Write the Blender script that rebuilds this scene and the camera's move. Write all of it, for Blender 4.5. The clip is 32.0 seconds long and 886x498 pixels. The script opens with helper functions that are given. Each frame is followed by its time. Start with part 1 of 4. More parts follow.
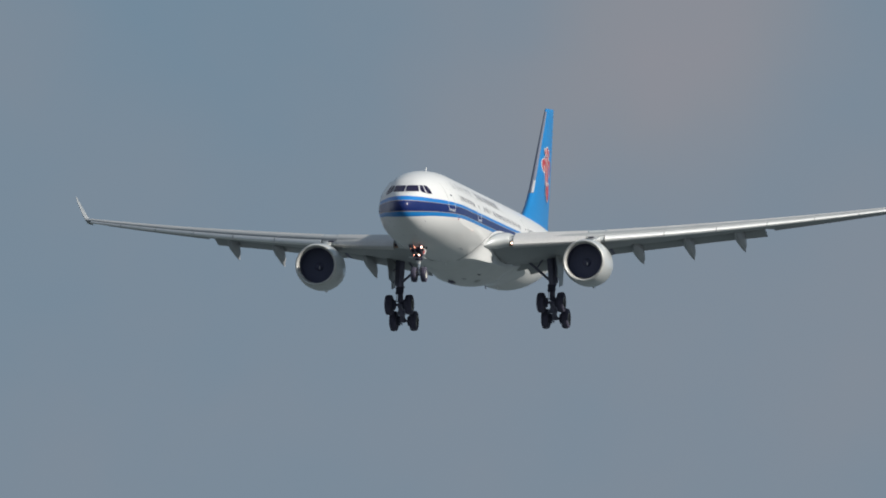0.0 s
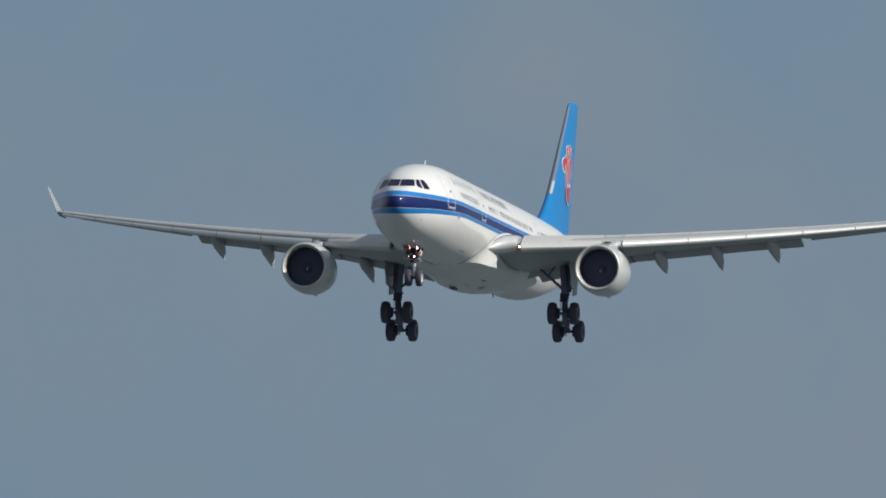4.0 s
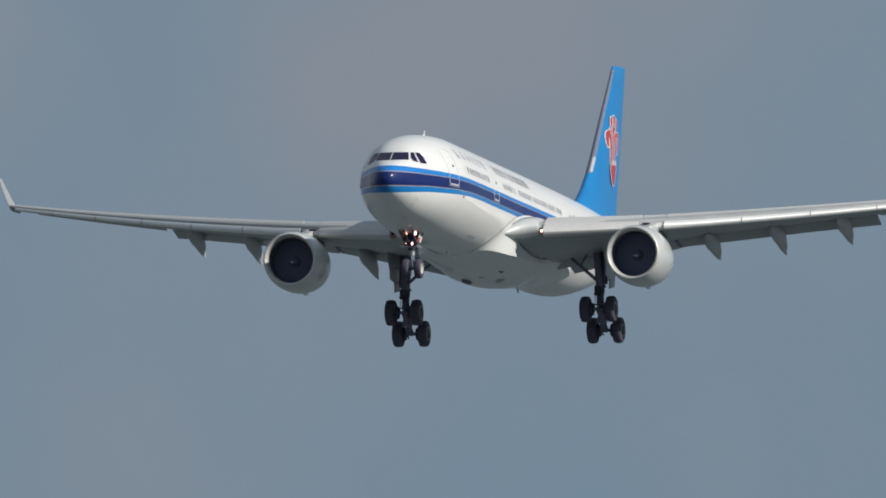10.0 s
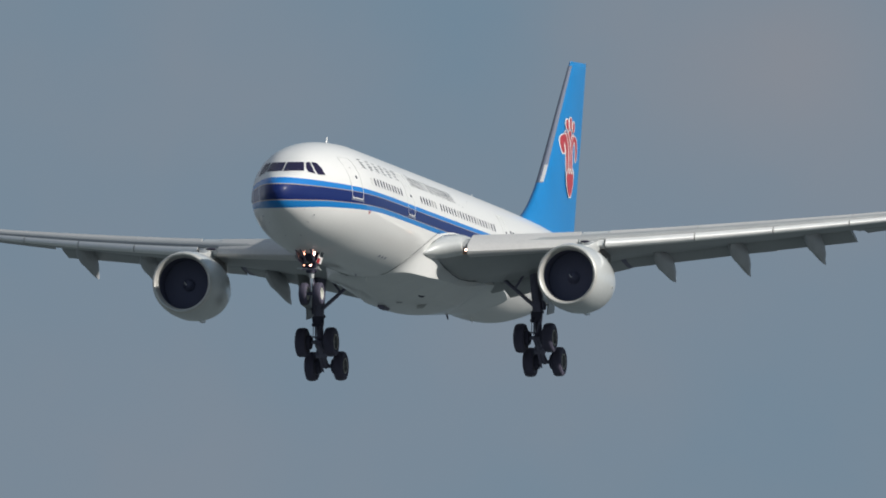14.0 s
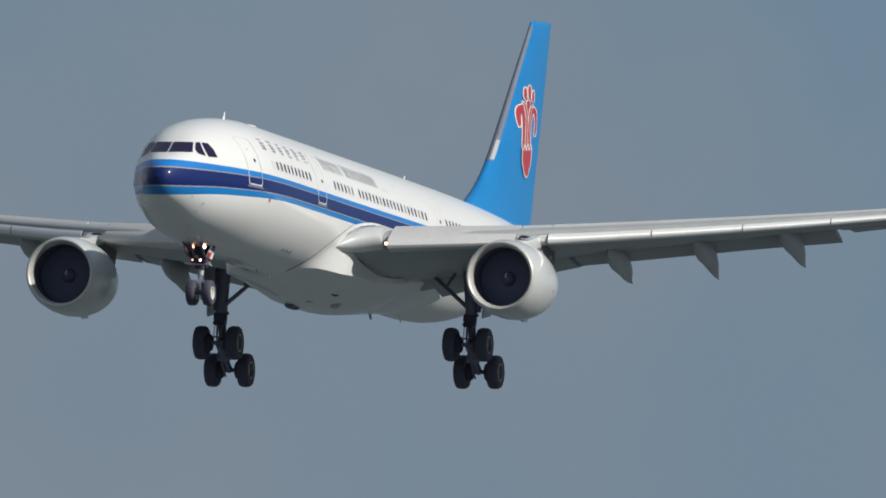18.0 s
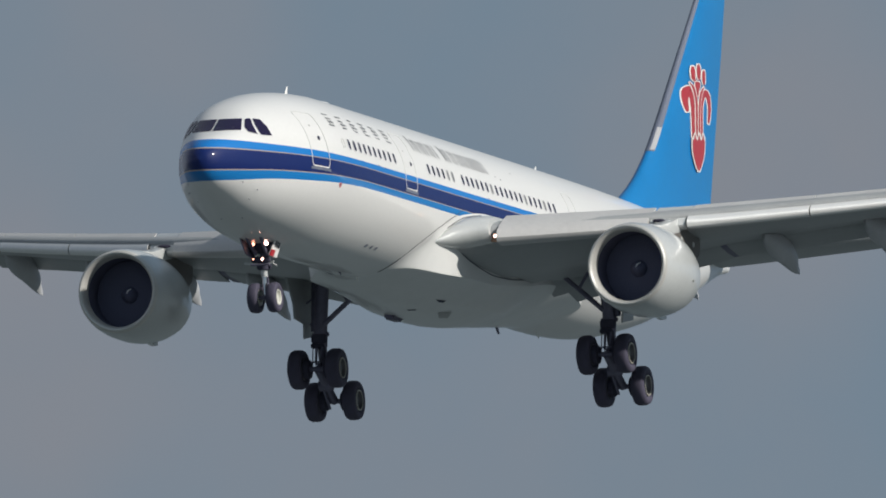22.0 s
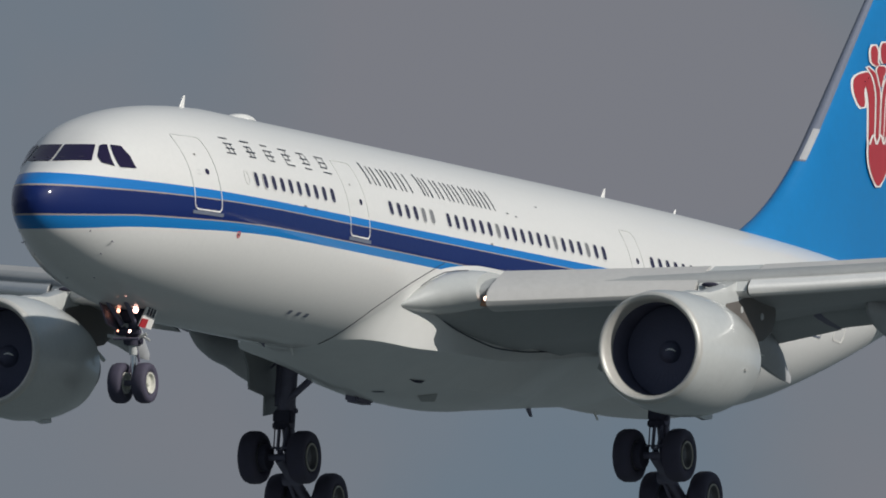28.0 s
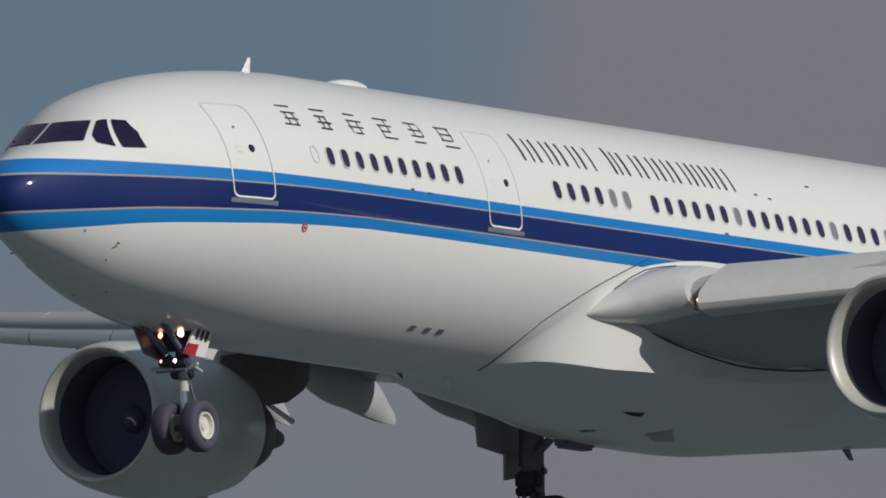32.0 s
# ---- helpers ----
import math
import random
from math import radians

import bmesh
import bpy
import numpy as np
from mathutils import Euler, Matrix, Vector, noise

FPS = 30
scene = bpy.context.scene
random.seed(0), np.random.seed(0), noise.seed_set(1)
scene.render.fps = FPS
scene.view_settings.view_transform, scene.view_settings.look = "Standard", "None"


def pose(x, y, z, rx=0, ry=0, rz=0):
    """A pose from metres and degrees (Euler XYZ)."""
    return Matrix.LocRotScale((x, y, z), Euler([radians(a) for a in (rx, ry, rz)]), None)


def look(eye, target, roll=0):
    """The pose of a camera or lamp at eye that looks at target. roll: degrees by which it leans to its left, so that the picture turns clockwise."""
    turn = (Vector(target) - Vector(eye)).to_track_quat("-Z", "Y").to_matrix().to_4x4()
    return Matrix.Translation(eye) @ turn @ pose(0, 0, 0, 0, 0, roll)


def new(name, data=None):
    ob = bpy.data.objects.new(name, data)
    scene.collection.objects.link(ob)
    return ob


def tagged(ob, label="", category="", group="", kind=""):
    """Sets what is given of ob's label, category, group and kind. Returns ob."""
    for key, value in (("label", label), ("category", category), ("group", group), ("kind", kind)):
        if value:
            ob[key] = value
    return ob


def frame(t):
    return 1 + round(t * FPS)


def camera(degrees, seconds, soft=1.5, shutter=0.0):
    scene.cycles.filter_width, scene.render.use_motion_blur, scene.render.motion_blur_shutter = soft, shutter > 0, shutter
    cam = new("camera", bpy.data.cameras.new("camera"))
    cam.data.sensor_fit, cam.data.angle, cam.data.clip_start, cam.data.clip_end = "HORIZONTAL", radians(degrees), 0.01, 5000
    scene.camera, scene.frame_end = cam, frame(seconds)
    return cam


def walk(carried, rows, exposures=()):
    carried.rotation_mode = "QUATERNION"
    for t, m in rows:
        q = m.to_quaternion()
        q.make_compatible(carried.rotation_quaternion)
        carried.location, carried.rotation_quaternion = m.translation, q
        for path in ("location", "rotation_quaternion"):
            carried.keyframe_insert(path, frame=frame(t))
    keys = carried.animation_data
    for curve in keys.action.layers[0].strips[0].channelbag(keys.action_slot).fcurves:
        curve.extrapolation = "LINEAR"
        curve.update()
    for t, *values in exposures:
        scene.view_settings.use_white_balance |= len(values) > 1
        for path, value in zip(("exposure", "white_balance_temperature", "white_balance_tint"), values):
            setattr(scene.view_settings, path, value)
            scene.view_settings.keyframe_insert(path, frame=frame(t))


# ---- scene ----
SECONDS = 32.0
EYE = (0.0, 0.0, 1.7)
cam = camera(1.2, SECONDS, soft=1.8)


def aim(azimuth, elevation):
    """A pose of the camera on its tripod: degrees to the left of +X and above the horizon."""
    a, e = radians(azimuth), radians(elevation)
    way = Vector((math.cos(a) * math.cos(e), math.sin(a) * math.cos(e), math.sin(e)))
    return look(EYE, Vector(EYE) + way * 100)


walk(cam, [
    (0.0, aim(10.4427, 3.3771)),
    (0.5, aim(10.4761, 3.3771)),
    (1.0, aim(10.5748, 3.3801)),
    (1.5, aim(10.7120, 3.4020)),
    (2.0, aim(10.7876, 3.4274)),
    (2.5, aim(10.8736, 3.4766)),
    (3.0, aim(10.9991, 3.4204)),
    (3.5, aim(11.1302, 3.4184)),
    (5.5, aim(11.5918, 3.4463)),
    (6.0, aim(11.6798, 3.4853)),
    (6.5, aim(11.8046, 3.4544)),
    (7.0, aim(11.9117, 3.4624)),
    (7.5, aim(12.1004, 3.5061)),
    (8.0, aim(12.2161, 3.4978)),
    (8.5, aim(12.3628, 3.5010)),
    (9.0, aim(12.4496, 3.4675)),
    (9.5, aim(12.5931, 3.5106)),
    (10.0, aim(12.8517, 3.4817)),
    (10.5, aim(12.8756, 3.5404)),
    (11.0, aim(13.0392, 3.4987)),
    (11.5, aim(13.2729, 3.5026)),
    (12.0, aim(13.3827, 3.5230)),
    (12.5, aim(13.5856, 3.5466)),
    (13.0, aim(13.7583, 3.5684)),
    (13.5, aim(13.9800, 3.5843)),
    (14.0, aim(14.1350, 3.5751)),
    (14.5, aim(14.3548, 3.5887)),
    (16.5, aim(15.1279, 3.5896)),
    (17.0, aim(15.3457, 3.6648)),
    (17.5, aim(15.5692, 3.6105)),
    (18.0, aim(15.8310, 3.6474)),
    (18.5, aim(16.2305, 3.6890)),
    (19.0, aim(16.5033, 3.7048)),
    (19.5, aim(16.8040, 3.7049)),
    (20.0, aim(17.0296, 3.7457)),
    (20.5, aim(17.2739, 3.7218)),
    (21.0, aim(17.6966, 3.6911)),
    (21.5, aim(18.0641, 3.7099)),
    (22.0, aim(18.4181, 3.7548)),
    (22.5, aim(18.7791, 3.7944)),
    (23.0, aim(19.1769, 3.8054)),
    (23.5, aim(19.8094, 3.8044)),
    (24.0, aim(20.2500, 3.8731)),
    (24.5, aim(20.5123, 3.8842)),
    (26.5, aim(22.6398, 3.8911)),
    (27.0, aim(23.0236, 3.9809)),
    (27.5, aim(23.5715, 4.0395)),
    (28.0, aim(24.2105, 4.0607)),
    (28.5, aim(24.8301, 4.0069)),
    (29.0, aim(25.5796, 4.0059)),
    (29.5, aim(26.2952, 4.0539)),
    (30.0, aim(26.9989, 4.1077)),
    (30.5, aim(28.0735, 4.0739)),
    (31.0, aim(29.1170, 4.1454)),
    (31.5, aim(30.1408, 4.2514)),
    (32.0, aim(31.2047, 4.2934)),
], exposures=[(0.0, 0.14), (13.0, 0.11), (17.0, 0.08), (21.0, 0.05), (22.0, 0.0), (24.0, -0.01), (27.0, -0.16), (28.0, -0.32), (29.0, -0.11), (30.0, -0.25), (31.0, -0.11), (32.0, -0.42)])

# ---- sky, sun and ground ----
TO_SUN = Vector((-0.17, -1.0, 0.585)).normalized()

world = bpy.data.worlds.new("world")
scene.world = world
world.use_nodes = True
wn, wl = world.node_tree.nodes, world.node_tree.links
wn.clear()
sky = wn.new("ShaderNodeTexSky")
sky.sky_type, sky.sun_disc = "NISHITA", False
sky.sun_elevation = math.asin(TO_SUN.z)
sky.sun_rotation = math.atan2(TO_SUN.x, TO_SUN.y)
sky.air_density, sky.dust_density, sky.ozone_density = 1.0, 2.0, 1.0
coords = wn.new("ShaderNodeTexCoord")
veil_noise = wn.new("ShaderNodeTexNoise")
veil_noise.inputs["Scale"].default_value = 60.0
veil_noise.inputs["Detail"].default_value = 5.0
veil_noise.inputs["Roughness"].default_value = 0.5
veil_ramp = wn.new("ShaderNodeValToRGB")
veil_ramp.color_ramp.elements[0].position, veil_ramp.color_ramp.elements[0].color = 0.40, (0.148, 0.226, 0.306, 1)
veil_ramp.color_ramp.elements[1].position, veil_ramp.color_ramp.elements[1].color = 0.86, (0.222, 0.242, 0.284, 1)
warm = veil_ramp.color_ramp.elements.new(0.98)
warm.color = (0.241, 0.246, 0.284, 1)
sky_gain = wn.new("ShaderNodeVectorMath")
sky_gain.operation = "SCALE"
sky_gain.inputs["Scale"].default_value = 0.06
veil = wn.new("ShaderNodeMix")
veil.data_type = "RGBA"
veil.inputs["Factor"].default_value = 0.92
back = wn.new("ShaderNodeBackground")
back.inputs["Strength"].default_value = 1.0
world_out = wn.new("ShaderNodeOutputWorld")
wl.new(coords.outputs["Generated"], veil_noise.inputs["Vector"])
# a bank of grey cloud thickens towards +Y
split = wn.new("ShaderNodeSeparateXYZ")
bank = wn.new("ShaderNodeMapRange")
bank.inputs["From Min"].default_value, bank.inputs["From Max"].default_value = 0.27, 0.47
bank.inputs["To Min"].default_value, bank.inputs["To Max"].default_value = 0.0, 0.30
cover = wn.new("ShaderNodeMath")
wl.new(coords.outputs["Generated"], split.inputs["Vector"])
wl.new(split.outputs["Y"], bank.inputs["Value"])
wl.new(bank.outputs["Result"], cover.inputs[0])
wl.new(veil_noise.outputs["Fac"], cover.inputs[1])
drift = wn.new("ShaderNodeVectorMath")
drift.operation = "MULTIPLY_ADD"
drift.inputs[1].default_value, drift.inputs[2].default_value = (0.008, 0.008, 0.008), (-0.004, -0.004, -0.004)
wl.new(veil_noise.outputs["Color"], drift.inputs[0])
moved = wn.new("ShaderNodeVectorMath")
wl.new(coords.outputs["Generated"], moved.inputs[0])
wl.new(drift.outputs[0], moved.inputs[1])
# drifting cloud: degrees to the left of +X, degrees up, width in degrees, thickness
CLOUDS = [(10.12, 3.71, .28, .38), (10.38, 3.62, .2, .2), (11.18, 3.70, .3, .16), (12.6, 3.76, .4, .10), (12.97, 3.72, .25, .15), (13.55, 3.76, .3, .22), (13.81, 3.82, .3, .2), (14.4, 3.9, .3, .15),
          (17.95, 3.95, .4, .3), (18.95, 3.62, .4, .25), (18.8, 4.08, .3, .2), (20.66, 4.0, .62, .30), (20.75, 3.62, .6, .30), (23.5, 3.66, .5, .3), (24.1, 4.34, .5, .38), (23.7, 4.2, .4, .2),
          (26.7, 4.38, .35, .3), (26.4, 3.72, .5, .28), (28.66, 4.45, .35, .2), (30.82, 4.54, .38, .42), (31.55, 4.55, .5, -.55), (30.95, 3.95, .5, .2)]
total = cover.outputs[0]
for azimuth, elevation, width, thickness in CLOUDS:
    a, e = radians(azimuth), radians(elevation)
    gap, fall, add = wn.new("ShaderNodeVectorMath"), wn.new("ShaderNodeMapRange"), wn.new("ShaderNodeMath")
    gap.operation, fall.interpolation_type = "DISTANCE", "SMOOTHSTEP"
    gap.inputs[1].default_value = (math.cos(a) * math.cos(e), math.sin(a) * math.cos(e), math.sin(e))
    fall.inputs["From Min"].default_value, fall.inputs["From Max"].default_value = radians(width), radians(width * .15)
    fall.inputs["To Min"].default_value, fall.inputs["To Max"].default_value = 0.0, thickness
    wl.new(moved.outputs[0], gap.inputs[0])
    wl.new(gap.outputs["Value"], fall.inputs["Value"])
    wl.new(fall.outputs["Result"], add.inputs[0])
    wl.new(total, add.inputs[1])
    total = add.outputs[0]
wl.new(total, veil_ramp.inputs["Fac"])
wl.new(sky.outputs["Color"], sky_gain.inputs[0])
wl.new(sky_gain.outputs["Vector"], veil.inputs["A"])
wl.new(veil_ramp.outputs["Color"], veil.inputs["B"])
wl.new(veil.outputs["Result"], back.inputs["Color"])
wl.new(back.outputs["Background"], world_out.inputs["Surface"])

sun = new("sun", bpy.data.lights.new("sun", "SUN"))
sun.data.energy, sun.data.angle, sun.data.color = 3.8, radians(0.53), (1.0, 0.965, 0.91)
sun.matrix_basis = look(TO_SUN * 50, (0, 0, 0))


# ---- materials ----
def material(name, colour, rough=0.5, metal=0.0, grain=0.0, grain_size=4.0, relief=0.0, coat=0.0, shine=0.5):
    """A painted or metal surface with soft blotches at two scales, uneven gloss and fine relief."""
    m = bpy.data.materials.new(name)
    m.use_nodes = True
    n, l = m.node_tree.nodes, m.node_tree.links
    b = n["Principled BSDF"]
    b.inputs["Base Color"].default_value = (*colour, 1)
    b.inputs["Roughness"].default_value = rough
    b.inputs["Metallic"].default_value = metal
    b.inputs["Coat Weight"].default_value = coat
    b.inputs["Specular IOR Level"].default_value = shine
    b.inputs["Coat Roughness"].default_value = 0.06
    tc = n.new("ShaderNodeTexCoord")
    if grain:
        wide, fine = n.new("ShaderNodeTexNoise"), n.new("ShaderNodeTexNoise")
        wide.inputs["Scale"].default_value, fine.inputs["Scale"].default_value = 1.0 / grain_size, 9.0 / grain_size
        wide.inputs["Detail"].default_value, fine.inputs["Detail"].default_value = 6.0, 4.0
        both = n.new("ShaderNodeMath")
        both.operation = "ADD"
        ramp = n.new("ShaderNodeMapRange")
        ramp.inputs["From Min"].default_value, ramp.inputs["From Max"].default_value = 0.6, 1.4
        ramp.inputs["To Min"].default_value, ramp.inputs["To Max"].default_value = 1 - grain, 1 + grain
        tint = n.new("ShaderNodeVectorMath")
        tint.operation = "SCALE"
        tint.inputs[0].default_value = colour
        gloss = n.new("ShaderNodeMath")
        gloss.operation = "MULTIPLY"
        gloss.inputs[1].default_value = rough
        for tex in (wide, fine):
            l.new(tc.outputs["Object"], tex.inputs["Vector"])
        l.new(wide.outputs["Fac"], both.inputs[0])
        l.new(fine.outputs["Fac"], both.inputs[1])
        l.new(both.outputs[0], ramp.inputs["Value"])
        l.new(ramp.outputs["Result"], tint.inputs["Scale"])
        l.new(tint.outputs["Vector"], b.inputs["Base Color"])
        l.new(ramp.outputs["Result"], gloss.inputs[0])
        l.new(gloss.outputs[0], b.inputs["Roughness"])
    if relief:
        rough_tex, bump = n.new("ShaderNodeTexNoise"), n.new("ShaderNodeBump")
        rough_tex.inputs["Scale"].default_value = 14.0 / grain_size
        bump.inputs["Strength"].default_value, bump.inputs["Distance"].default_value = 0.4, relief
        l.new(tc.outputs["Object"], rough_tex.inputs["Vector"])
        l.new(rough_tex.outputs["Fac"], bump.inputs["Height"])
        l.new(bump.outputs["Normal"], b.inputs["Normal"])
    return m


def glow(name, colour, strength):
    m = bpy.data.materials.new(name)
    m.use_nodes = True
    b = m.node_tree.nodes["Principled BSDF"]
    b.inputs["Base Color"].default_value = (*colour, 1)
    b.inputs["Emission Color"].default_value = (*colour, 1)
    b.inputs["Emission Strength"].default_value = strength
    return m


def livery():
    """White skin with a dark blue belt between two lighter blue bands and thin cream lines; the belt follows the mesh attribute 'belt'."""
    m = bpy.data.materials.new("livery_paint")
    m.use_nodes = True
    n, l = m.node_tree.nodes, m.node_tree.links
    b = n["Principled BSDF"]
    belt = n.new("ShaderNodeAttribute")
    belt.attribute_name = "belt"
    shift = n.new("ShaderNodeMapRange")
    shift.inputs["From Min"].default_value, shift.inputs["From Max"].default_value = -0.5, 1.5
    ramp = n.new("ShaderNodeValToRGB")
    ramp.color_ramp.interpolation = "CONSTANT"
    white, cream, light, dark = (0.75, 0.74, 0.715, 1), (0.38, 0.32, 0.29, 1), (0.007, 0.185, 0.54, 1), (0.0015, 0.014, 0.112, 1)
    stops = [(0.0, white), (0.25, light), (0.353, cream), (0.371, dark), (0.614, cream), (0.632, (0.006, 0.185, 0.50, 1)), (0.75, white)]
    for k, (at, colour) in enumerate(stops):
        e = ramp.color_ramp.elements[k] if k < 2 else ramp.color_ramp.elements.new(at)
        e.position, e.color = at, colour
    tc = n.new("ShaderNodeTexCoord")
    stretch = n.new("ShaderNodeMapping")
    stretch.inputs["Scale"].default_value = (0.12, 0.5, 0.9)
    wide, fine = n.new("ShaderNodeTexNoise"), n.new("ShaderNodeTexNoise")
    wide.inputs["Scale"].default_value, wide.inputs["Detail"].default_value = 1.3, 6.0
    fine.inputs["Scale"].default_value, fine.inputs["Detail"].default_value = 9.0, 3.0
    both = n.new("ShaderNodeMath")
    both.operation = "ADD"
    wear = n.new("ShaderNodeMapRange")
    wear.inputs["From Min"].default_value, wear.inputs["From Max"].default_value = 0.65, 1.35
    wear.inputs["To Min"].default_value, wear.inputs["To Max"].default_value = 0.965, 1.015
    tint = n.new("ShaderNodeVectorMath")
    tint.operation = "SCALE"
    gloss = n.new("ShaderNodeMapRange")
    gloss.inputs["From Min"].default_value, gloss.inputs["From Max"].default_value = 0.6, 1.4
    gloss.inputs["To Min"].default_value, gloss.inputs["To Max"].default_value = 0.50, 0.58
    b.inputs["Coat Weight"].default_value, b.inputs["Coat Roughness"].default_value = 0.6, 0.075
    b.inputs["Specular IOR Level"].default_value = 0.2
    l.new(belt.outputs["Fac"], shift.inputs["Value"])
    l.new(shift.outputs["Result"], ramp.inputs["Fac"])
    l.new(tc.outputs["Object"], stretch.inputs["Vector"])
    l.new(stretch.outputs["Vector"], wide.inputs["Vector"])
    l.new(tc.outputs["Object"], fine.inputs["Vector"])
    l.new(wide.outputs["Fac"], both.inputs[0])
    l.new(fine.outputs["Fac"], both.inputs[1])
    l.new(both.outputs[0], wear.inputs["Value"])
    l.new(ramp.outputs["Color"], tint.inputs[0])
    l.new(wear.outputs["Result"], tint.inputs["Scale"])
    l.new(tint.outputs["Vector"], b.inputs["Base Color"])
    l.new(both.outputs[0], gloss.inputs["Value"])
    l.new(gloss.outputs["Result"], b.inputs["Roughness"])
    return m


LIVERY = livery()
WHITE = material("white_paint", (0.78, 0.77, 0.74), 0.34, 0, 0.05, 3.0)
FAIRING_GREY = material("fairing_paint", (0.73, 0.725, 0.70), 0.34, 0, 0.05, 6.0, coat=0.45)
CANOE_GREY = material("canoe_paint", (0.44, 0.445, 0.455), 0.45, 0, 0.08, 1.5)
SILVER = material("burnished_slat_nose", (0.86, 0.85, 0.82), 0.40, 0.4, 0.05, 0.8)
WING_GREY = material("wing_grey_paint", (0.335, 0.345, 0.345), 0.42, 0, 0.10, 2.0)
SLAT_GREY = material("slat_grey_paint", (0.51, 0.50, 0.485), 0.36, 0, 0.07, 1.5)
NACELLE = material("nacelle_paint", (0.55, 0.56, 0.545), 0.34, 0, 0.06, 1.5, coat=0.75)
BARE_METAL = material("dull_aluminium", (0.58, 0.565, 0.525), 0.46, 0.3, 0.08, 0.8)
CHROME = material("chromed_steel", (0.80, 0.80, 0.80), 0.16, 1.0)
FIN_BLUE = material("fin_blue_paint", (0.005, 0.190, 0.475), 0.36, 0, 0.07, 2.5)
FIN_EDGE = material("fin_edge_grey", (0.15, 0.17, 0.225), 0.45, 0, 0.10, 1.0)
EMBLEM_RED = material("emblem_red_paint", (0.42, 0.035, 0.045), 0.40, 0, 0.08, 1.0)
EMBLEM_WHITE = material("emblem_white_paint", (0.84, 0.81, 0.77), 0.40, 0, 0.05, 1.0)
GLASS = material("cockpit_glass", (0.016, 0.010, 0.040), 0.16, 0, 0.15, 0.6)
CABIN_GLASS = material("cabin_glass", (0.030, 0.024, 0.060), 0.22, 0, 0.25, 0.4)
SHADE_DOWN = material("drawn_window_shade", (0.20, 0.20, 0.21), 0.5, 0, 0.12, 0.3)
TRIM = material("grey_outline_paint", (0.64, 0.64, 0.62), 0.45, 0, 0.06, 0.5)
INK = material("dark_lettering_paint", (0.045, 0.05, 0.065), 0.45, 0, 0.15, 0.4)
# Rubber colour is lifted towards blue to stand in for distance haze.
TYRE = material("hazed_tyre_rubber", (0.064, 0.058, 0.090), 0.78, 0, 0.25, 0.3, 0.004)
# Main rim metal is darkened for the shade on the wheels.
RIM = material("shaded_rim_metal", (0.14, 0.135, 0.14), 0.5, 0.2, 0.15, 0.2)
PALE_RIM = material("pale_rim_paint", (0.66, 0.65, 0.58), 0.45, 0.0, 0.12, 0.2)
# Outer rim edge is made pale in place of sunlight on it.
FLANGE = material("sunlit_rim_edge", (0.48, 0.45, 0.37), 0.45, 0.3, 0.2, 0.2)
# Gear grey and dark parts carry the same haze lift in their colour.
GEAR = material("hazed_gear_grey", (0.155, 0.146, 0.200), 0.50, 0.2, 0.22, 0.3)
DARK = material("hazed_dark_part", (0.068, 0.065, 0.092), 0.85, 0, 0.2, 0.5, shine=0.1)
# Fan colour holds the inlet's shade, with a bluish lift for haze.
FAN = material("shaded_fan_metal", (0.125, 0.126, 0.178), 0.9, 0.0, 0.10, 0.4, shine=0.02)
STAIN = material("sooty_stain", (0.40, 0.40, 0.385), 0.6, 0, 0.3, 0.4)
EXHAUST = material("heat_stained_nozzle", (0.10, 0.09, 0.085), 0.48, 0.8, 0.25, 0.4)
INK_BLUE = material("dark_blue_paint", (0.010, 0.020, 0.12), 0.4, 0, 0.08, 0.5)
RED = material("red_marking", (0.50, 0.03, 0.04), 0.45, 0, 0.08, 0.3)
LAMP_DIM = glow("root_light_glow", (1.0, 0.62, 0.45), 6.0)
# Spinner has the fan's shade put into its colour too.
SPINNER = material("shaded_spinner_paint", (0.125, 0.126, 0.178), 0.9, 0, 0.1, 0.4, shine=0.02)
LAMP = glow("landing_light_glow", (1.0, 0.55, 0.45), 11.0)
LAMP_SOFT = glow("taxi_light_glow", (1.0, 0.40, 0.26), 4.5)
# Liner is darkened to stand in for the shade inside the inlet.
DUCT = material("shaded_inlet_liner", (0.115, 0.115, 0.162), 0.9, 0, 0.12, 0.5, shine=0.04)
# Brown stands in for shade on the pylon; door marks share it.
BROWN = material("pylon_shade_brown", (0.15, 0.135, 0.125), 0.5, 0, 0.2, 0.5)
BRASS = material("weathered_brown_metal", (0.33, 0.20, 0.13), 0.45, 0.3, 0.25, 0.15)
# Ground is out of view; its bluish tone sets the bounce on the undersides.
UNSEEN_GROUND = material("unseen_ground_tone", (0.088, 0.110, 0.116), 0.9, 0, 0.45, 160.0, 0.05)


# ---- shaping tools ----
def curve(xs, ys):
    """A smooth curve through the points, without overshoot."""
    xs, ys = np.array(xs, float), np.array(ys, float)
    h, d = np.diff(xs), np.diff(ys) / np.diff(xs)
    m = np.zeros_like(ys)
    m[0], m[-1] = d[0], d[-1]
    for i in range(1, len(xs) - 1):
        if d[i - 1] * d[i] > 0:
            w1, w2 = 2 * h[i] + h[i - 1], h[i] + 2 * h[i - 1]
            m[i] = (w1 + w2) / (w1 / d[i - 1] + w2 / d[i])

    def at(x):
        i = int(min(max(np.searchsorted(xs, x) - 1, 0), len(xs) - 2))
        s = min(max((x - xs[i]) / h[i], 0.0), 1.0)
        a, b = (1 + 2 * s) * (1 - s) ** 2, s * (1 - s) ** 2
        c, e = s * s * (3 - 2 * s), s * s * (s - 1)
        return float(a * ys[i] + b * h[i] * m[i] + c * ys[i + 1] + e * h[i] * m[i + 1])
    return at


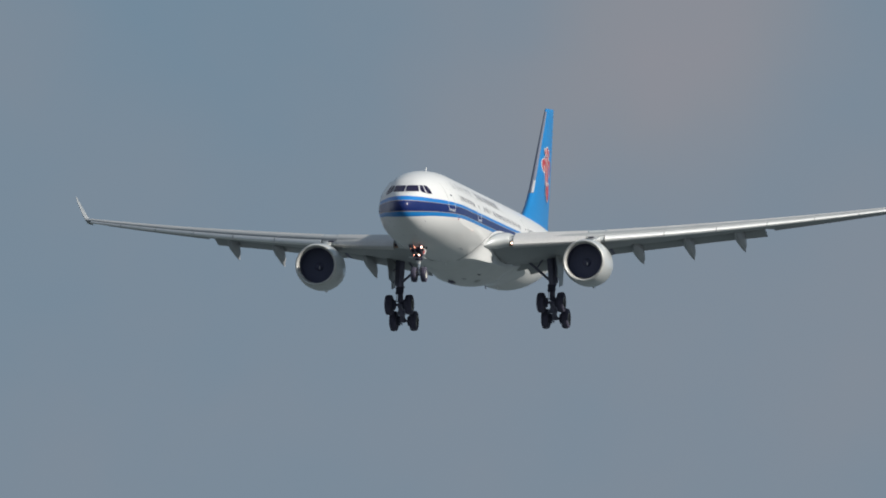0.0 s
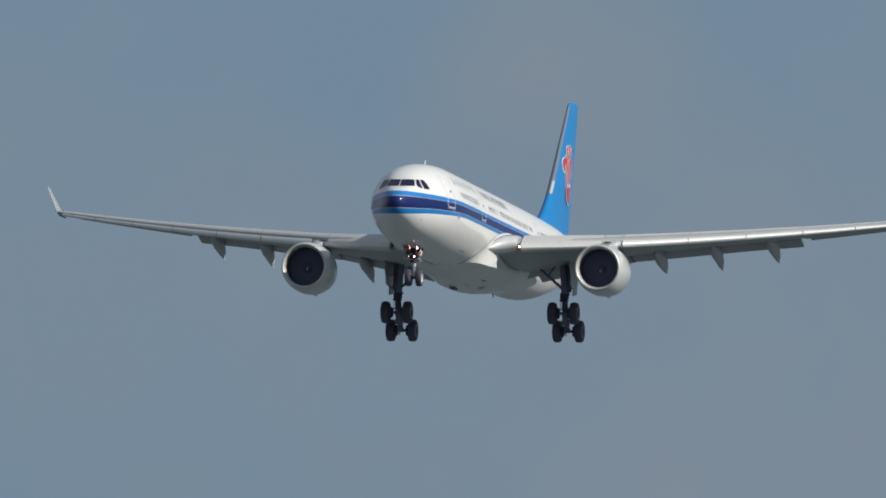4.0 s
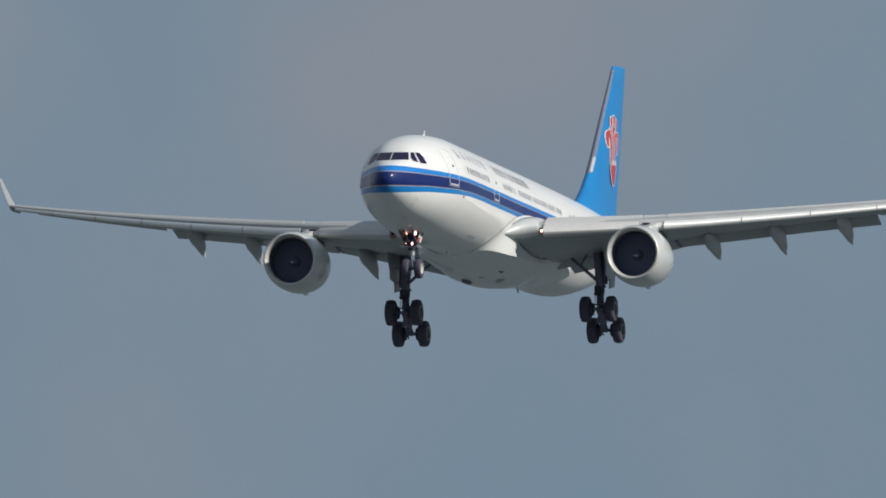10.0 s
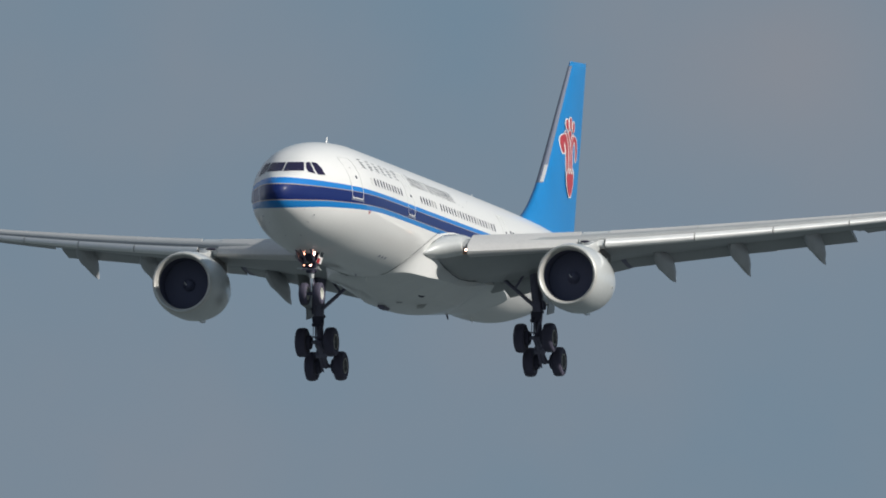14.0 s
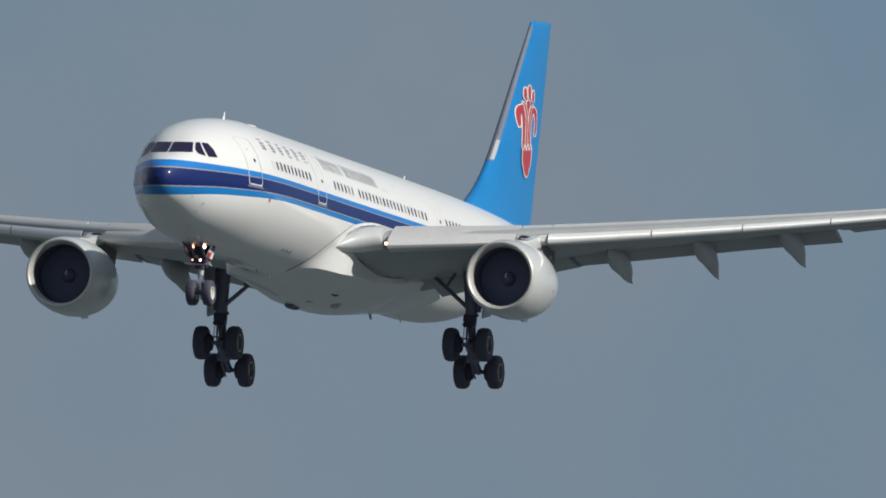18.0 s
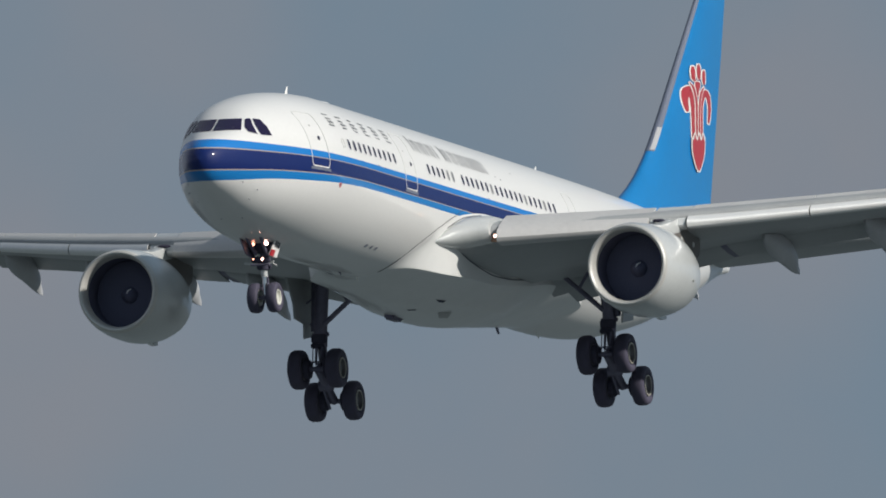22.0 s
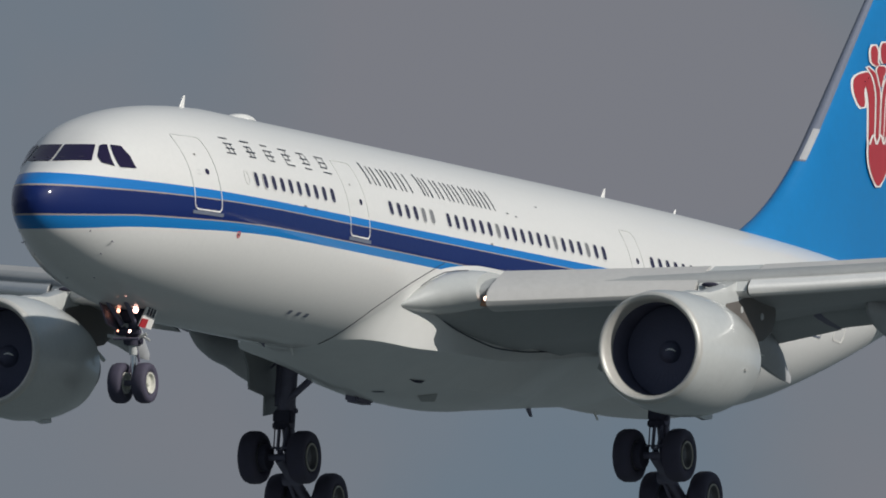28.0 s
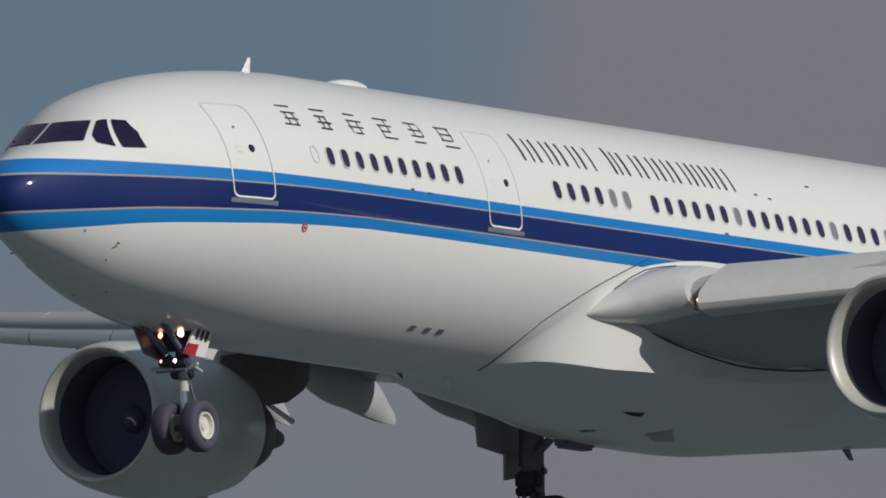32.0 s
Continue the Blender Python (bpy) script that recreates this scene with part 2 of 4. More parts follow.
def loft(rings, caps=True, loop=True):
    """A skin over rings of points of equal count."""
    bm = bmesh.new()
    vs = [[bm.verts.new(p) for p in r] for r in rings]
    n = len(rings[0])
    for a, b in zip(vs, vs[1:]):
        for i in range(n if loop else n - 1):
            j = (i + 1) % n
            bm.faces.new((a[i], a[j], b[j], b[i]))
    if caps:
        bm.faces.new(vs[0][::-1])
        bm.faces.new(vs[-1])
    bmesh.ops.recalc_face_normals(bm, faces=bm.faces)
    return bm


def turned(profile, axis="x", centre=(0, 0, 0), steps=48, caps=False):
    """A body of revolution from (along, radius) pairs."""
    rings = []
    for a, r in profile:
        ring = []
        for k in range(steps):
            t = 2 * math.pi * k / steps
            u, v = r * math.cos(t), r * math.sin(t)
            p = {"x": (a, u, v), "y": (u, a, v), "z": (u, v, a)}[axis]
            ring.append(Vector(p) + Vector(centre))
        rings.append(ring)
    return loft(rings, caps)


def tube(a, b, r, r2=None, steps=12):
    a, b = Vector(a), Vector(b)
    r2 = r if r2 is None else r2
    d = (b - a).normalized()
    u = d.orthogonal().normalized()
    v = d.cross(u)
    rings = []
    for c, q in ((a, r), (b, r2)):
        rings.append([c + (u * math.cos(k) + v * math.sin(k)) * q for k in (2 * math.pi * i / steps for i in range(steps))])
    return loft(rings)


def block(x0, x1, y0, y1, z0, z1, bevel=0.0):
    bm = bmesh.new()
    bmesh.ops.create_cube(bm, size=1.0)
    for v in bm.verts:
        v.co = Vector(((x0 + x1) / 2 + v.co.x * (x1 - x0), (y0 + y1) / 2 + v.co.y * (y1 - y0), (z0 + z1) / 2 + v.co.z * (z1 - z0)))
    if bevel:
        bmesh.ops.bevel(bm, geom=bm.edges[:], offset=bevel, segments=2, affect="EDGES")
    return bm


def plate(points, thick):
    """A flat plate: a polygon of points, thickened along its normal."""
    pts = [Vector(p) for p in points]
    nrm = (pts[1] - pts[0]).cross(pts[2] - pts[0]).normalized() * (thick / 2)
    return loft([[p - nrm for p in pts], [p + nrm for p in pts]])


def merged(*bms):
    out = bmesh.new()
    for bm in bms:
        me = bpy.data.meshes.new("piece")
        bm.to_mesh(me)
        bm.free()
        out.from_mesh(me)
        bpy.data.meshes.remove(me)
    return out


REF = 22.0


def skin(name, bm, mat, sharp=38):
    me = bpy.data.meshes.new(name)
    bm.to_mesh(me)
    bm.free()
    me.materials.append(mat)
    me.polygons.foreach_set("use_smooth", [True] * len(me.polygons))
    me.set_sharp_from_angle(angle=radians(sharp))
    return me


def part(name, bm, mat, parent, label="", sharp=38):
    """One mesh under a thing or a part. All shapes are drawn in the airliner's own axes: x aft of the nose, y to starboard, z up."""
    return piece(name, skin(name, bm, mat, sharp), parent, None, label)


def piece(name, me, parent, m=None, label=""):
    ob = new(name, me)
    ob.parent = parent
    base = Matrix.Translation((-REF, 0, 0)) if parent is airliner else Matrix()
    ob.matrix_basis = base @ m if m is not None else base
    if label:
        tagged(ob, label)
    return ob


# ---- ground ----
def ground_sheet():
    bm = bmesh.new()
    bmesh.ops.create_grid(bm, x_segments=24, y_segments=24, size=9000)
    me = bpy.data.meshes.new("ground")
    bm.to_mesh(me)
    bm.free()
    me.materials.append(UNSEEN_GROUND)
    return tagged(new("ground", me), "unseen flat ground below the approach path, bluish for its bounced light", "ground", kind="structure")


ground_sheet()

# ---- the airliner ----
airliner = tagged(new("airliner"), "white twin-engine wide-body airliner with blue belt and blue fin, gear down", "airliner")

TOP = curve([-.22, -.17, -.1, .15, .61, 1.23, 1.94, 2.86, 4.09, 5.42, 6.95, 8.8, 9.5, 14, 20, 30, 36.5, 41, 45, 47, 50, 53, 55.5, 57.3, 57.9],
            [-.40, -.20, -.06, .20, .46, .72, 1.18, 1.76, 2.17, 2.45, 2.645, 2.775, 2.80, 2.80, 2.795, 2.785, 2.765, 2.73, 2.67, 2.63, 2.54, 2.38, 2.14, 1.88, 1.7])
BOT = curve([-.22, -.17, -.1, .15, .61, 1.23, 1.94, 2.86, 4.09, 5.42, 6.95, 8.8, 30, 37, 39.5, 44.6, 49, 52, 54.4, 56.5, 57.9],
            [-.40, -.60, -.75, -1.02, -1.27, -1.50, -1.74, -2.04, -2.33, -2.55, -2.71, -2.82, -2.82, -2.87, -2.78, -2.03, -.96, -.12, .58, 1.1, 1.35])
HALF = curve([-.22, -.17, -.1, .15, .61, 1.23, 1.94, 2.86, 4.09, 5.42, 6.95, 8.8, 40, 44, 48, 51, 54, 56.5, 57.9],
             [0, .19, .32, .55, .80, 1.09, 1.35, 1.71, 2.20, 2.57, 2.76, 2.82, 2.80, 2.62, 2.15, 1.65, 1.02, .48, .18])
MID = curve([-1, 0, .5, 1.2, 2.5, 4.5, 7, 9, 40, 46, 52, 57.9], [-.40, -.37, -.33, -.30, -.25, -.18, -.06, 0, 0, .35, 1.0, 1.52])
BELT_TOP = curve([-.3, .6, 1.5, 3, 5, 7, 10, 20, 30, 38, 42, 47, 52, 58], [.34, .36, .365, .36, .345, .34, .355, .385, .43, .50, .78, 1.7, 2.3, 2.6])
BELT_LOW = curve([-.3, .6, 1.5, 3, 5, 7, 10, 20, 30, 38, 41, 42.5, 44, 47, 52, 58], [-1.15, -1.07, -.98, -.83, -.73, -.63, -.54, -.51, -.48, -.45, -.36, 0, .40, 1.05, 1.7, 2.0])


FULL = curve([-.3, 0, .8, 2.5, 5, 60], [2.0, 2.1, 2.35, 2.3, 2.0, 2.0])


def hull(x, t):
    """The point of the fuselage's skin at station x; t runs from the crown (0) over starboard to the keel (pi)."""
    c, s = math.cos(t), math.sin(t)
    mid = MID(x)
    if c > 0:
        e = 2 / FULL(x)
        return Vector((x, HALF(x) * math.copysign(abs(s) ** e, s), mid + (TOP(x) - mid) * c ** e))
    return Vector((x, HALF(x) * s, mid + (mid - BOT(x)) * c))


def beside(x, z, side=-1, out=0.0):
    """The point of the skin at station x and height z on one side, lifted outwards, and the outward normal."""
    mid = MID(x)
    c = (z - mid) / (TOP(x) - mid) if z > mid else (z - mid) / (mid - BOT(x))
    c = math.copysign(abs(c) ** (FULL(x) / 2), c) if c > 0 else c
    t = math.acos(max(-1.0, min(1.0, c)))
    p, px, pt = hull(x, side * t), hull(x + .02, side * t), hull(x, side * (t + .01))
    nrm = (px - p).cross(pt - p).normalized()
    if nrm.y * side < 0:
        nrm = -nrm
    return p + nrm * out, nrm


def fuselage():
    xs = [-.22 + v for v in (0.002, .01, .03, .06, .09, .12, .19, .28, .4, .55, .7, .9, 1.1, 1.3, 1.5, 1.75, 2.0, 2.3, 2.6, 2.95, 3.3, 3.7, 4.2, 4.7, 5.2, 5.8, 6.5, 7.3, 8.2, 9.5)]
    xs += list(np.arange(11, 40, 1.5)) + list(np.arange(40, 57.6, .8)) + [57.7, 57.9]
    n = 112
    bm = loft([[hull(x, 2 * math.pi * k / n) for k in range(n)] for x in xs])
    me = skin("fuselage", bm, LIVERY, 50)
    belt = me.attributes.new("belt", "FLOAT", "POINT")
    belt.data.foreach_set("value", [(BELT_TOP(v.co.x) - v.co.z) / (BELT_TOP(v.co.x) - BELT_LOW(v.co.x)) for v in me.vertices])
    return piece("fuselage", me, airliner, None, "white fuselage with a dark blue belt edged in lighter blue")


body = fuselage()


def patch(x0, x1, z0, z1, side=-1, out=0.012, nx=3, nz=6):
    """A sheet that lies on the fuselage's side."""
    bm = bmesh.new()
    g = [[bm.verts.new(beside(x0 + (x1 - x0) * i / nx, z0 + (z1 - z0) * k / nz, side, out)[0]) for k in range(nz + 1)] for i in range(nx + 1)]
    for i in range(nx):
        for k in range(nz):
            q = (g[i][k], g[i + 1][k], g[i + 1][k + 1], g[i][k + 1])
            bm.faces.new(q if side < 0 else q[::-1])
    return bm


def outline(pts, width, side=-1, out=0.012):
    """A thin closed line on the fuselage's side through (x, z) points."""
    n = len(pts)
    cx, cz = sum(p[0] for p in pts) / n, sum(p[1] for p in pts) / n
    rings = []
    for o in (0.0, out):
        for k in (1.0, 0.0):
            ring = []
            for x, z in pts:
                d = math.hypot(x - cx, z - cz)
                f = 1 - k * width / max(d, .01)
                ring.append(beside(cx + (x - cx) * f, cz + (z - cz) * f, side, o)[0])
            rings.append(ring)
    a, b, c, d = rings
    return loft([b, d, c, a], caps=False)


def rounded(x0, x1, z0, z1, r, steps=5, fill=8):
    """A rounded rectangle of (x, z) points, dense along its upright sides."""
    pts = []
    for cx, cz, a0 in ((x1 - r, z1 - r, 0), (x0 + r, z1 - r, 90), (x0 + r, z0 + r, 180), (x1 - r, z0 + r, 270)):
        for k in range(steps + 1):
            a = radians(a0 + 90 * k / steps)
            pts.append((cx + r * math.cos(a), cz + r * math.sin(a)))
        if a0 == 90:
            pts += [(x0, z1 - r + (z0 - z1 + 2 * r) * k / fill) for k in range(1, fill)]
        if a0 == 270:
            pts += [(x1, z0 + r + (z1 - z0 - 2 * r) * k / fill) for k in range(1, fill)]
    return pts


# cabin windows: one pitch of 21 inches for all rows
PITCH, WIN0, WIN_Z = 0.5334, 8.09, 0.82
WIN_T = math.acos(WIN_Z / 2.83)


def window_mesh(name, glass):
    w, h, n = 0.132, 0.195, 20
    bm = bmesh.new()
    rings = []
    for f, o in ((1.12, 0.0), (1.07, 0.010), (1.0, 0.010), (0.97, 0.004)):
        ring = []
        for k in range(n):
            a = 2 * math.pi * k / n
            c, s = math.cos(a), math.sin(a)
            ring.append(bm.verts.new((w * f * math.copysign(abs(c) ** .7, c), -o, h * f * math.copysign(abs(s) ** .7, s))))
        rings.append(ring)
    for a, b in zip(rings, rings[1:]):
        for k in range(n):
            f = bm.faces.new((a[k], a[(k + 1) % n], b[(k + 1) % n], b[k]))
    f = bm.faces.new(rings[-1])
    f.material_index = 1
    bmesh.ops.recalc_face_normals(bm, faces=bm.faces)
    me = skin(name, bm, TRIM)
    me.materials.append(glass)
    return me


def cabin_windows():
    clear, shut = window_mesh("cabin_window", CABIN_GLASS), window_mesh("cabin_window_shut", SHADE_DOWN)
    rows = list(range(0, 10)) + list(range(16, 22)) + list(range(23, 43)) + list(range(48, 72))
    for side in (-1, 1):
        tilt = math.pi / 2 - WIN_T
        turn = Matrix.Rotation(-tilt, 4, "X") if side < 0 else Matrix.Rotation(math.pi, 4, "Z") @ Matrix.Rotation(-tilt, 4, "X")
        for i in rows:
            p, _ = beside(WIN0 + PITCH * i, WIN_Z, side, 0.004)
            shaded = i in (20, 21, 29, 36, 40)
            piece("cabin_window", shut if shaded else clear, body, Matrix.Translation(p) @ turn, "cabin window with its shade drawn" if shaded else "")


cabin_windows()


def cabin_doors():
    for side in (-1, 1):
        for x0, x1, z0, z1, wx in ((4.83, 6.02, -.22, 1.74, 5.55), (13.82, 15.06, -.14, 1.86, 14.67), (32.25, 33.1, .25, 1.62, 32.7), (46.8, 47.9, -.1, 1.8, 47.4)):
            door = part("cabin_door", outline(rounded(x0, x1, z0, z1, .14), .035, side), TRIM, body, "cabin door outlined by a thin grey seam")
            door.data.materials.append(EMBLEM_WHITE)
            for f in door.data.polygons:
                f.material_index = 1 if f.center.z < BELT_TOP(f.center.x) else 0
            p, nrm = beside(wx, .80, side, .006)
            part("door_window", turned([(0, .085), (.012, .075), (.014, .01)], "y", (0, 0, 0), 16, True), CABIN_GLASS, body).matrix_basis = (
                Matrix.Translation(p) @ nrm.to_track_quat("Y", "Z").to_matrix().to_4x4())
            if x0 < 20:
                part("door_marking", patch(x0 + .44, x0 + .50, 1.20, 1.25, side, .008, 1, 1), BROWN, body, "small reddish door marking")
                part("door_marking", patch(x0 + .26, x0 + .42, .80, .83, side, .008, 1, 1), TRIM, body)
                part("door_marking", patch(x0 + .28, x0 + .44, .70, .73, side, .008, 1, 1), TRIM, body)
                part("door_sill", patch(x0 - .07, x1 + .07, z0 - .11, z0 - .02, side, .014), FIN_EDGE, body, "scuffed grey door sill plate")
                part("door_edge", patch(x0 + .10, x1 - .10, z0 - .008, z0 + .030, side, .02), EMBLEM_WHITE, body, "white lower door edge")


cabin_doors()
part("blanked_window", outline([(7.55 + .13 * math.cos(a), .82 + .19 * math.sin(a)) for a in np.linspace(0, 2 * math.pi, 20, endpoint=False)], .022), TRIM, body, "painted-over cabin window outline")


# airline titles as plain bars
def titles():
    for side in (-1, 1):
        rng = random.Random(5)
        for k in range(6):
            x = 7.0 + 1.165 * k if side < 0 else 13.35 - 1.165 * k
            for z in (1.80, 1.66, 1.53, 1.40):
                a, b = rng.uniform(0, .14), rng.uniform(.42, .58)
                part("title_bar", patch(x + a, x + b, z, z + .034, side, .009, 2, 2), INK, body)
            for a in (rng.uniform(.02, .2), rng.uniform(.3, .5)):
                z = rng.choice((1.42, 1.56))
                part("title_bar", patch(x + a, x + a + .034, z, z + .24, side, .009, 1, 3), INK, body)
        for x0, advances in ((15.8, (.62, .68, .32, .70, .66)), (19.3, (.50, .72, .66, .58, .66, .54, .56, .60))):
            x = x0
            for k, w in enumerate(advances):
                z1 = 1.93 if k == 0 else 1.86
                part("title_bar", patch(x, x + .085, 1.37, z1, side, .009, 1, 5), INK, body)
                if w > .4:
                    part("title_bar", patch(x + w - .265, x + w - .20, 1.37, 1.86, side, .009, 1, 4), INK, body)
                x += w


titles()
for sx, sz in ((10.9, .36), (11.55, .33), (22.9, .40), (23.7, .36), (24.6, 1.35), (25.1, 1.30), (27.0, 1.72)):
    part("service_mark", patch(sx, sx + .14, sz, sz + .035, -1, .008, 1, 1), INK, body)


def rear_markings():
    for side in (-1, 1):
        part("tail_marking", patch(41.35, 42.7, -.42, -.05, side, .012, 6, 3), INK_BLUE, body, "dark blue emblem panel on the rear hull")
        part("tail_marking", patch(41.85, 42.3, -.30, -.16, side, .018, 3, 2), EMBLEM_WHITE, body)
        part("tail_marking", patch(42.85, 44.0, -.05, .10, side, .012, 5, 2), FIN_BLUE, body, "light blue emblem panel on the rear hull")
        part("cargo_door_edge", patch(44.38, 45.55, -.15, -.11, side, .018, 5, 1), FIN_EDGE, body, "dark lower edge of the bulk cargo door")
        for x in (44.38, 45.52):
            part("cargo_door_edge", patch(x, x + .04, -.11, .06, side, .018, 1, 2), FIN_EDGE, body)


rear_markings()
# cockpit glazing: corners as (y, z) seen from ahead, laid onto the nose
def on_nose(y, z, out):
    lo, hi = -0.15, 6.0
    for _ in range(30):
        m = (lo + hi) / 2
        if z >= TOP(m) or abs(beside(m, z, 1)[0].y) < abs(y):
            lo = m
        else:
            hi = m
    p, nrm = beside(hi, z, -1 if y < 0 else 1, 0)
    return p + nrm * out


def nose_sheet(corners, out, cuts=5):
    bm = bmesh.new()
    bm.faces.new([bm.verts.new((0, y, z)) for y, z in corners])
    bmesh.ops.triangulate(bm, faces=bm.faces[:])
    bmesh.ops.subdivide_edges(bm, edges=bm.edges[:], cuts=cuts, use_grid_fill=True)
    for v in bm.verts:
        v.co = on_nose(v.co.y, v.co.z, out)
    bmesh.ops.recalc_face_normals(bm, faces=bm.faces)
    return bm


def cockpit():
    panes = (((.03, .71), (.03, 1.19), (.76, 1.21), (.89, .76)),
             ((.94, .89), (.85, 1.19), (.90, 1.225), (.98, 1.23), (1.30, .66), (1.07, .73)),
             ((1.04, 1.23), (1.22, 1.22), (1.44, .98), (1.61, .66), (1.38, .65)))
    for side in (-1, 1):
        for k, pane in enumerate(panes):
            pts = [(y * side, z) for y, z in pane]
            part("cockpit_window", nose_sheet(pts, .022), GLASS, body, "dark tinted cockpit pane")
        part("windscreen_wiper", tube(on_nose(side * .12, .80, .03), on_nose(side * .70, .84, .03), .012, .012, 6), DARK, body)


cockpit()

def probes():
    for side in (-1, 1):
        p, n = beside(2.4, -1.24, side)
        part("air_probe", merged(tube(p, p + n * .05, .018, .013, 8), tube(p + n * .05 + Vector((.02, 0, 0)), p + n * .05 - Vector((.08, 0, 0)), .013, .008, 8)), GEAR, body)
        for x, z in ((2.4, -1.56), (3.24, -2.10), (1.55, -1.05)):
            p, n = beside(x, z, side, -.01)
            part("sensor_stud", tube(p, p + n * .024, .03, .02, 8), GEAR, body)
        p, n = beside(7.04, -.69, side, .004)
        ring = part("static_port_ring", turned([(0, .095), (.008, .09), (.008, .062), (0, .058)], "y", (0, 0, 0), 20), RED, body, "thin red ring round the static port")
        ring.matrix_basis = Matrix.Translation(p) @ n.to_track_quat("Y", "Z").to_matrix().to_4x4()
        part("static_port", tube(p, p + n * .01, .03, .028, 10), DARK, body)
        for x in (12.4, 12.95, 13.45):
            part("vent_slot", patch(x, x + .22, -2.26, -2.17, side, .008, 2, 2), FIN_EDGE, body)


probes()


# aerials on the crown
def blade(x, h, c, top=1):
    z = TOP(x) if top > 0 else BOT(x)
    low = [Vector((x, 0, z - .03 * top)), Vector((x + c * .5, .035, z - .03 * top)), Vector((x + c, 0, z - .03 * top)), Vector((x + c * .5, -.035, z - .03 * top))]
    up = [Vector((x + c * .85, 0, z + h * top)), Vector((x + c * 1.0, .012, z + h * top)), Vector((x + c * 1.12, 0, z + h * top)), Vector((x + c * 1.0, -.012, z + h * top))]
    return loft([low, up])


for ax, ah, ac in ((9.04, .33, .36), (36.27, .30, .34), (41.1, .2, .22)):
    part("blade_aerial", blade(ax, ah, ac), WHITE, body, "white blade aerial")
for ax, ah, ac in ((14.6, .10, .3),):
    part("blade_aerial", blade(ax, ah, ac, -1), GEAR, body, "small grey blade aerial below the hull")
for a, b in (((35.6, -.10, -2.5), (36.28, -.12, -3.05)), ((16.44, -.06, -2.80), (16.58, -.06, -2.98))):
    part("drain_mast", tube(a, b, .045, .03, 8), WHITE, body, "small white drain mast below the hull")
part("satcom_dome", loft([[Vector((12.2 + 1.6 * u, w * .32 * math.sin(math.pi * min(max(u, .04), .97)) ** .6, 2.80 + .16 * math.sin(math.pi * min(max(u, .04), .97)) ** .7 * math.sqrt(1 - w * w)))
                          for w in np.linspace(-1, 1, 11)] for u in np.linspace(0, 1, 13)], False, False), WHITE, body, "low white antenna fairing")


# belly fairing
LOW = curve([16.3, 17.2, 18.5, 20.5, 23, 25.5, 28.4, 31.3, 33.6, 36.2], [-2.74, -2.94, -3.19, -3.52, -3.69, -3.69, -3.46, -3.17, -2.95, -2.74])
WIDE = curve([16.3, 17.2, 18.5, 20, 22, 29, 32, 34.5, 36.2], [1.1, 2.05, 2.62, 2.92, 3.02, 3.02, 2.92, 2.4, 1.4])
HIGH = curve([16.3, 17.3, 18.5, 20, 22, 30, 33, 36.2], [-2.60, -1.62, -.98, -.45, -.25, -.25, -.8, -2.3])
CREASE = curve([16.3, 17.5, 19.2, 21.4, 24.2, 27.1, 30.3, 36.2], [-2.72, -2.69, -2.62, -2.58, -2.52, -2.25, -1.93, -2.30])
EDGE = curve([16.3, 18, 20, 22, 24.5, 27.4, 30.3, 33, 36.2], [-2.73, -2.98, -3.18, -3.34, -3.32, -3.20, -3.04, -2.86, -2.68])


KEEL = curve([17, 20, 21.75, 24, 26, 28, 30, 33, 36.2], [.40, .42, .49, .60, .63, .50, .32, .32, .30])
SEAM_X = curve([1.60, 1.68, 1.82, 1.96, 2.12, 2.30, 2.60, 2.94, 3.15], [20.7, 19.95, 18.9, 18.0, 17.25, 16.68, 16.38, 16.50, 16.52])


def belly_half(x):
    """Half a section of the fairing: a flank that leans in under the wing, a soft crease, a sloping lower flank and a flat keel. It grows out of the hull aft of the seam."""
    low, wide, high = LOW(x), WIDE(x), HIGH(x)
    crease = max(low + .10, min(CREASE(x), high - .05))
    edge = max(low + .03, min(EDGE(x), crease - .02))
    lean = .15 * (high - crease)
    side = [(wide - lean * k ** 1.1, high + (crease - high) * k) for k in (0, .15, .3, .45, .6, .75, .88, 1.0)]
    y1 = wide - lean
    y2 = KEEL(x) * wide
    flank = [(y1 - (y1 - y2) * k, crease + (edge - crease) * k ** .95) for k in (.08, .25, .5, .75, .96)]
    keel = [(y2 * (.97 - .97 * k), edge + (low - edge) * (1 - (1 - k) ** 2.2)) for k in (.04, .3, .55, .8, 1.0)]
    points = side + flank + keel
    top = math.acos(max(-1, min(1, high / 2.83)))
    out = []
    for k, (y, z) in enumerate(points):
        t = top + (math.pi - top) * k / (len(points) - 1)
        h = hull(x, t)
        run = (x - SEAM_X(t)) / 2.6
        w = min(max(run, 0), 1)
        w = .5 * w * w * (3 - 2 * w) + .5 * (1 - (1 - w) ** 2)
        lift = .012 if run > 0 else -.05
        out.append(((h.y + lift * math.sin(t)) * (1 - w) + y * w, (h.z + lift * math.cos(t)) * (1 - w) + z * w))
    return out


def belly():
    rings = []
    for x in np.linspace(16.3, 36.2, 84):
        half = belly_half(x)
        rings.append([Vector((x, -y, z)) for y, z in half] + [Vector((x, y, z)) for y, z in half[-2::-1]])
    return part("belly_fairing", loft(rings, False, False), FAIRING_GREY, airliner, "pale belly fairing between the wing roots", 15)


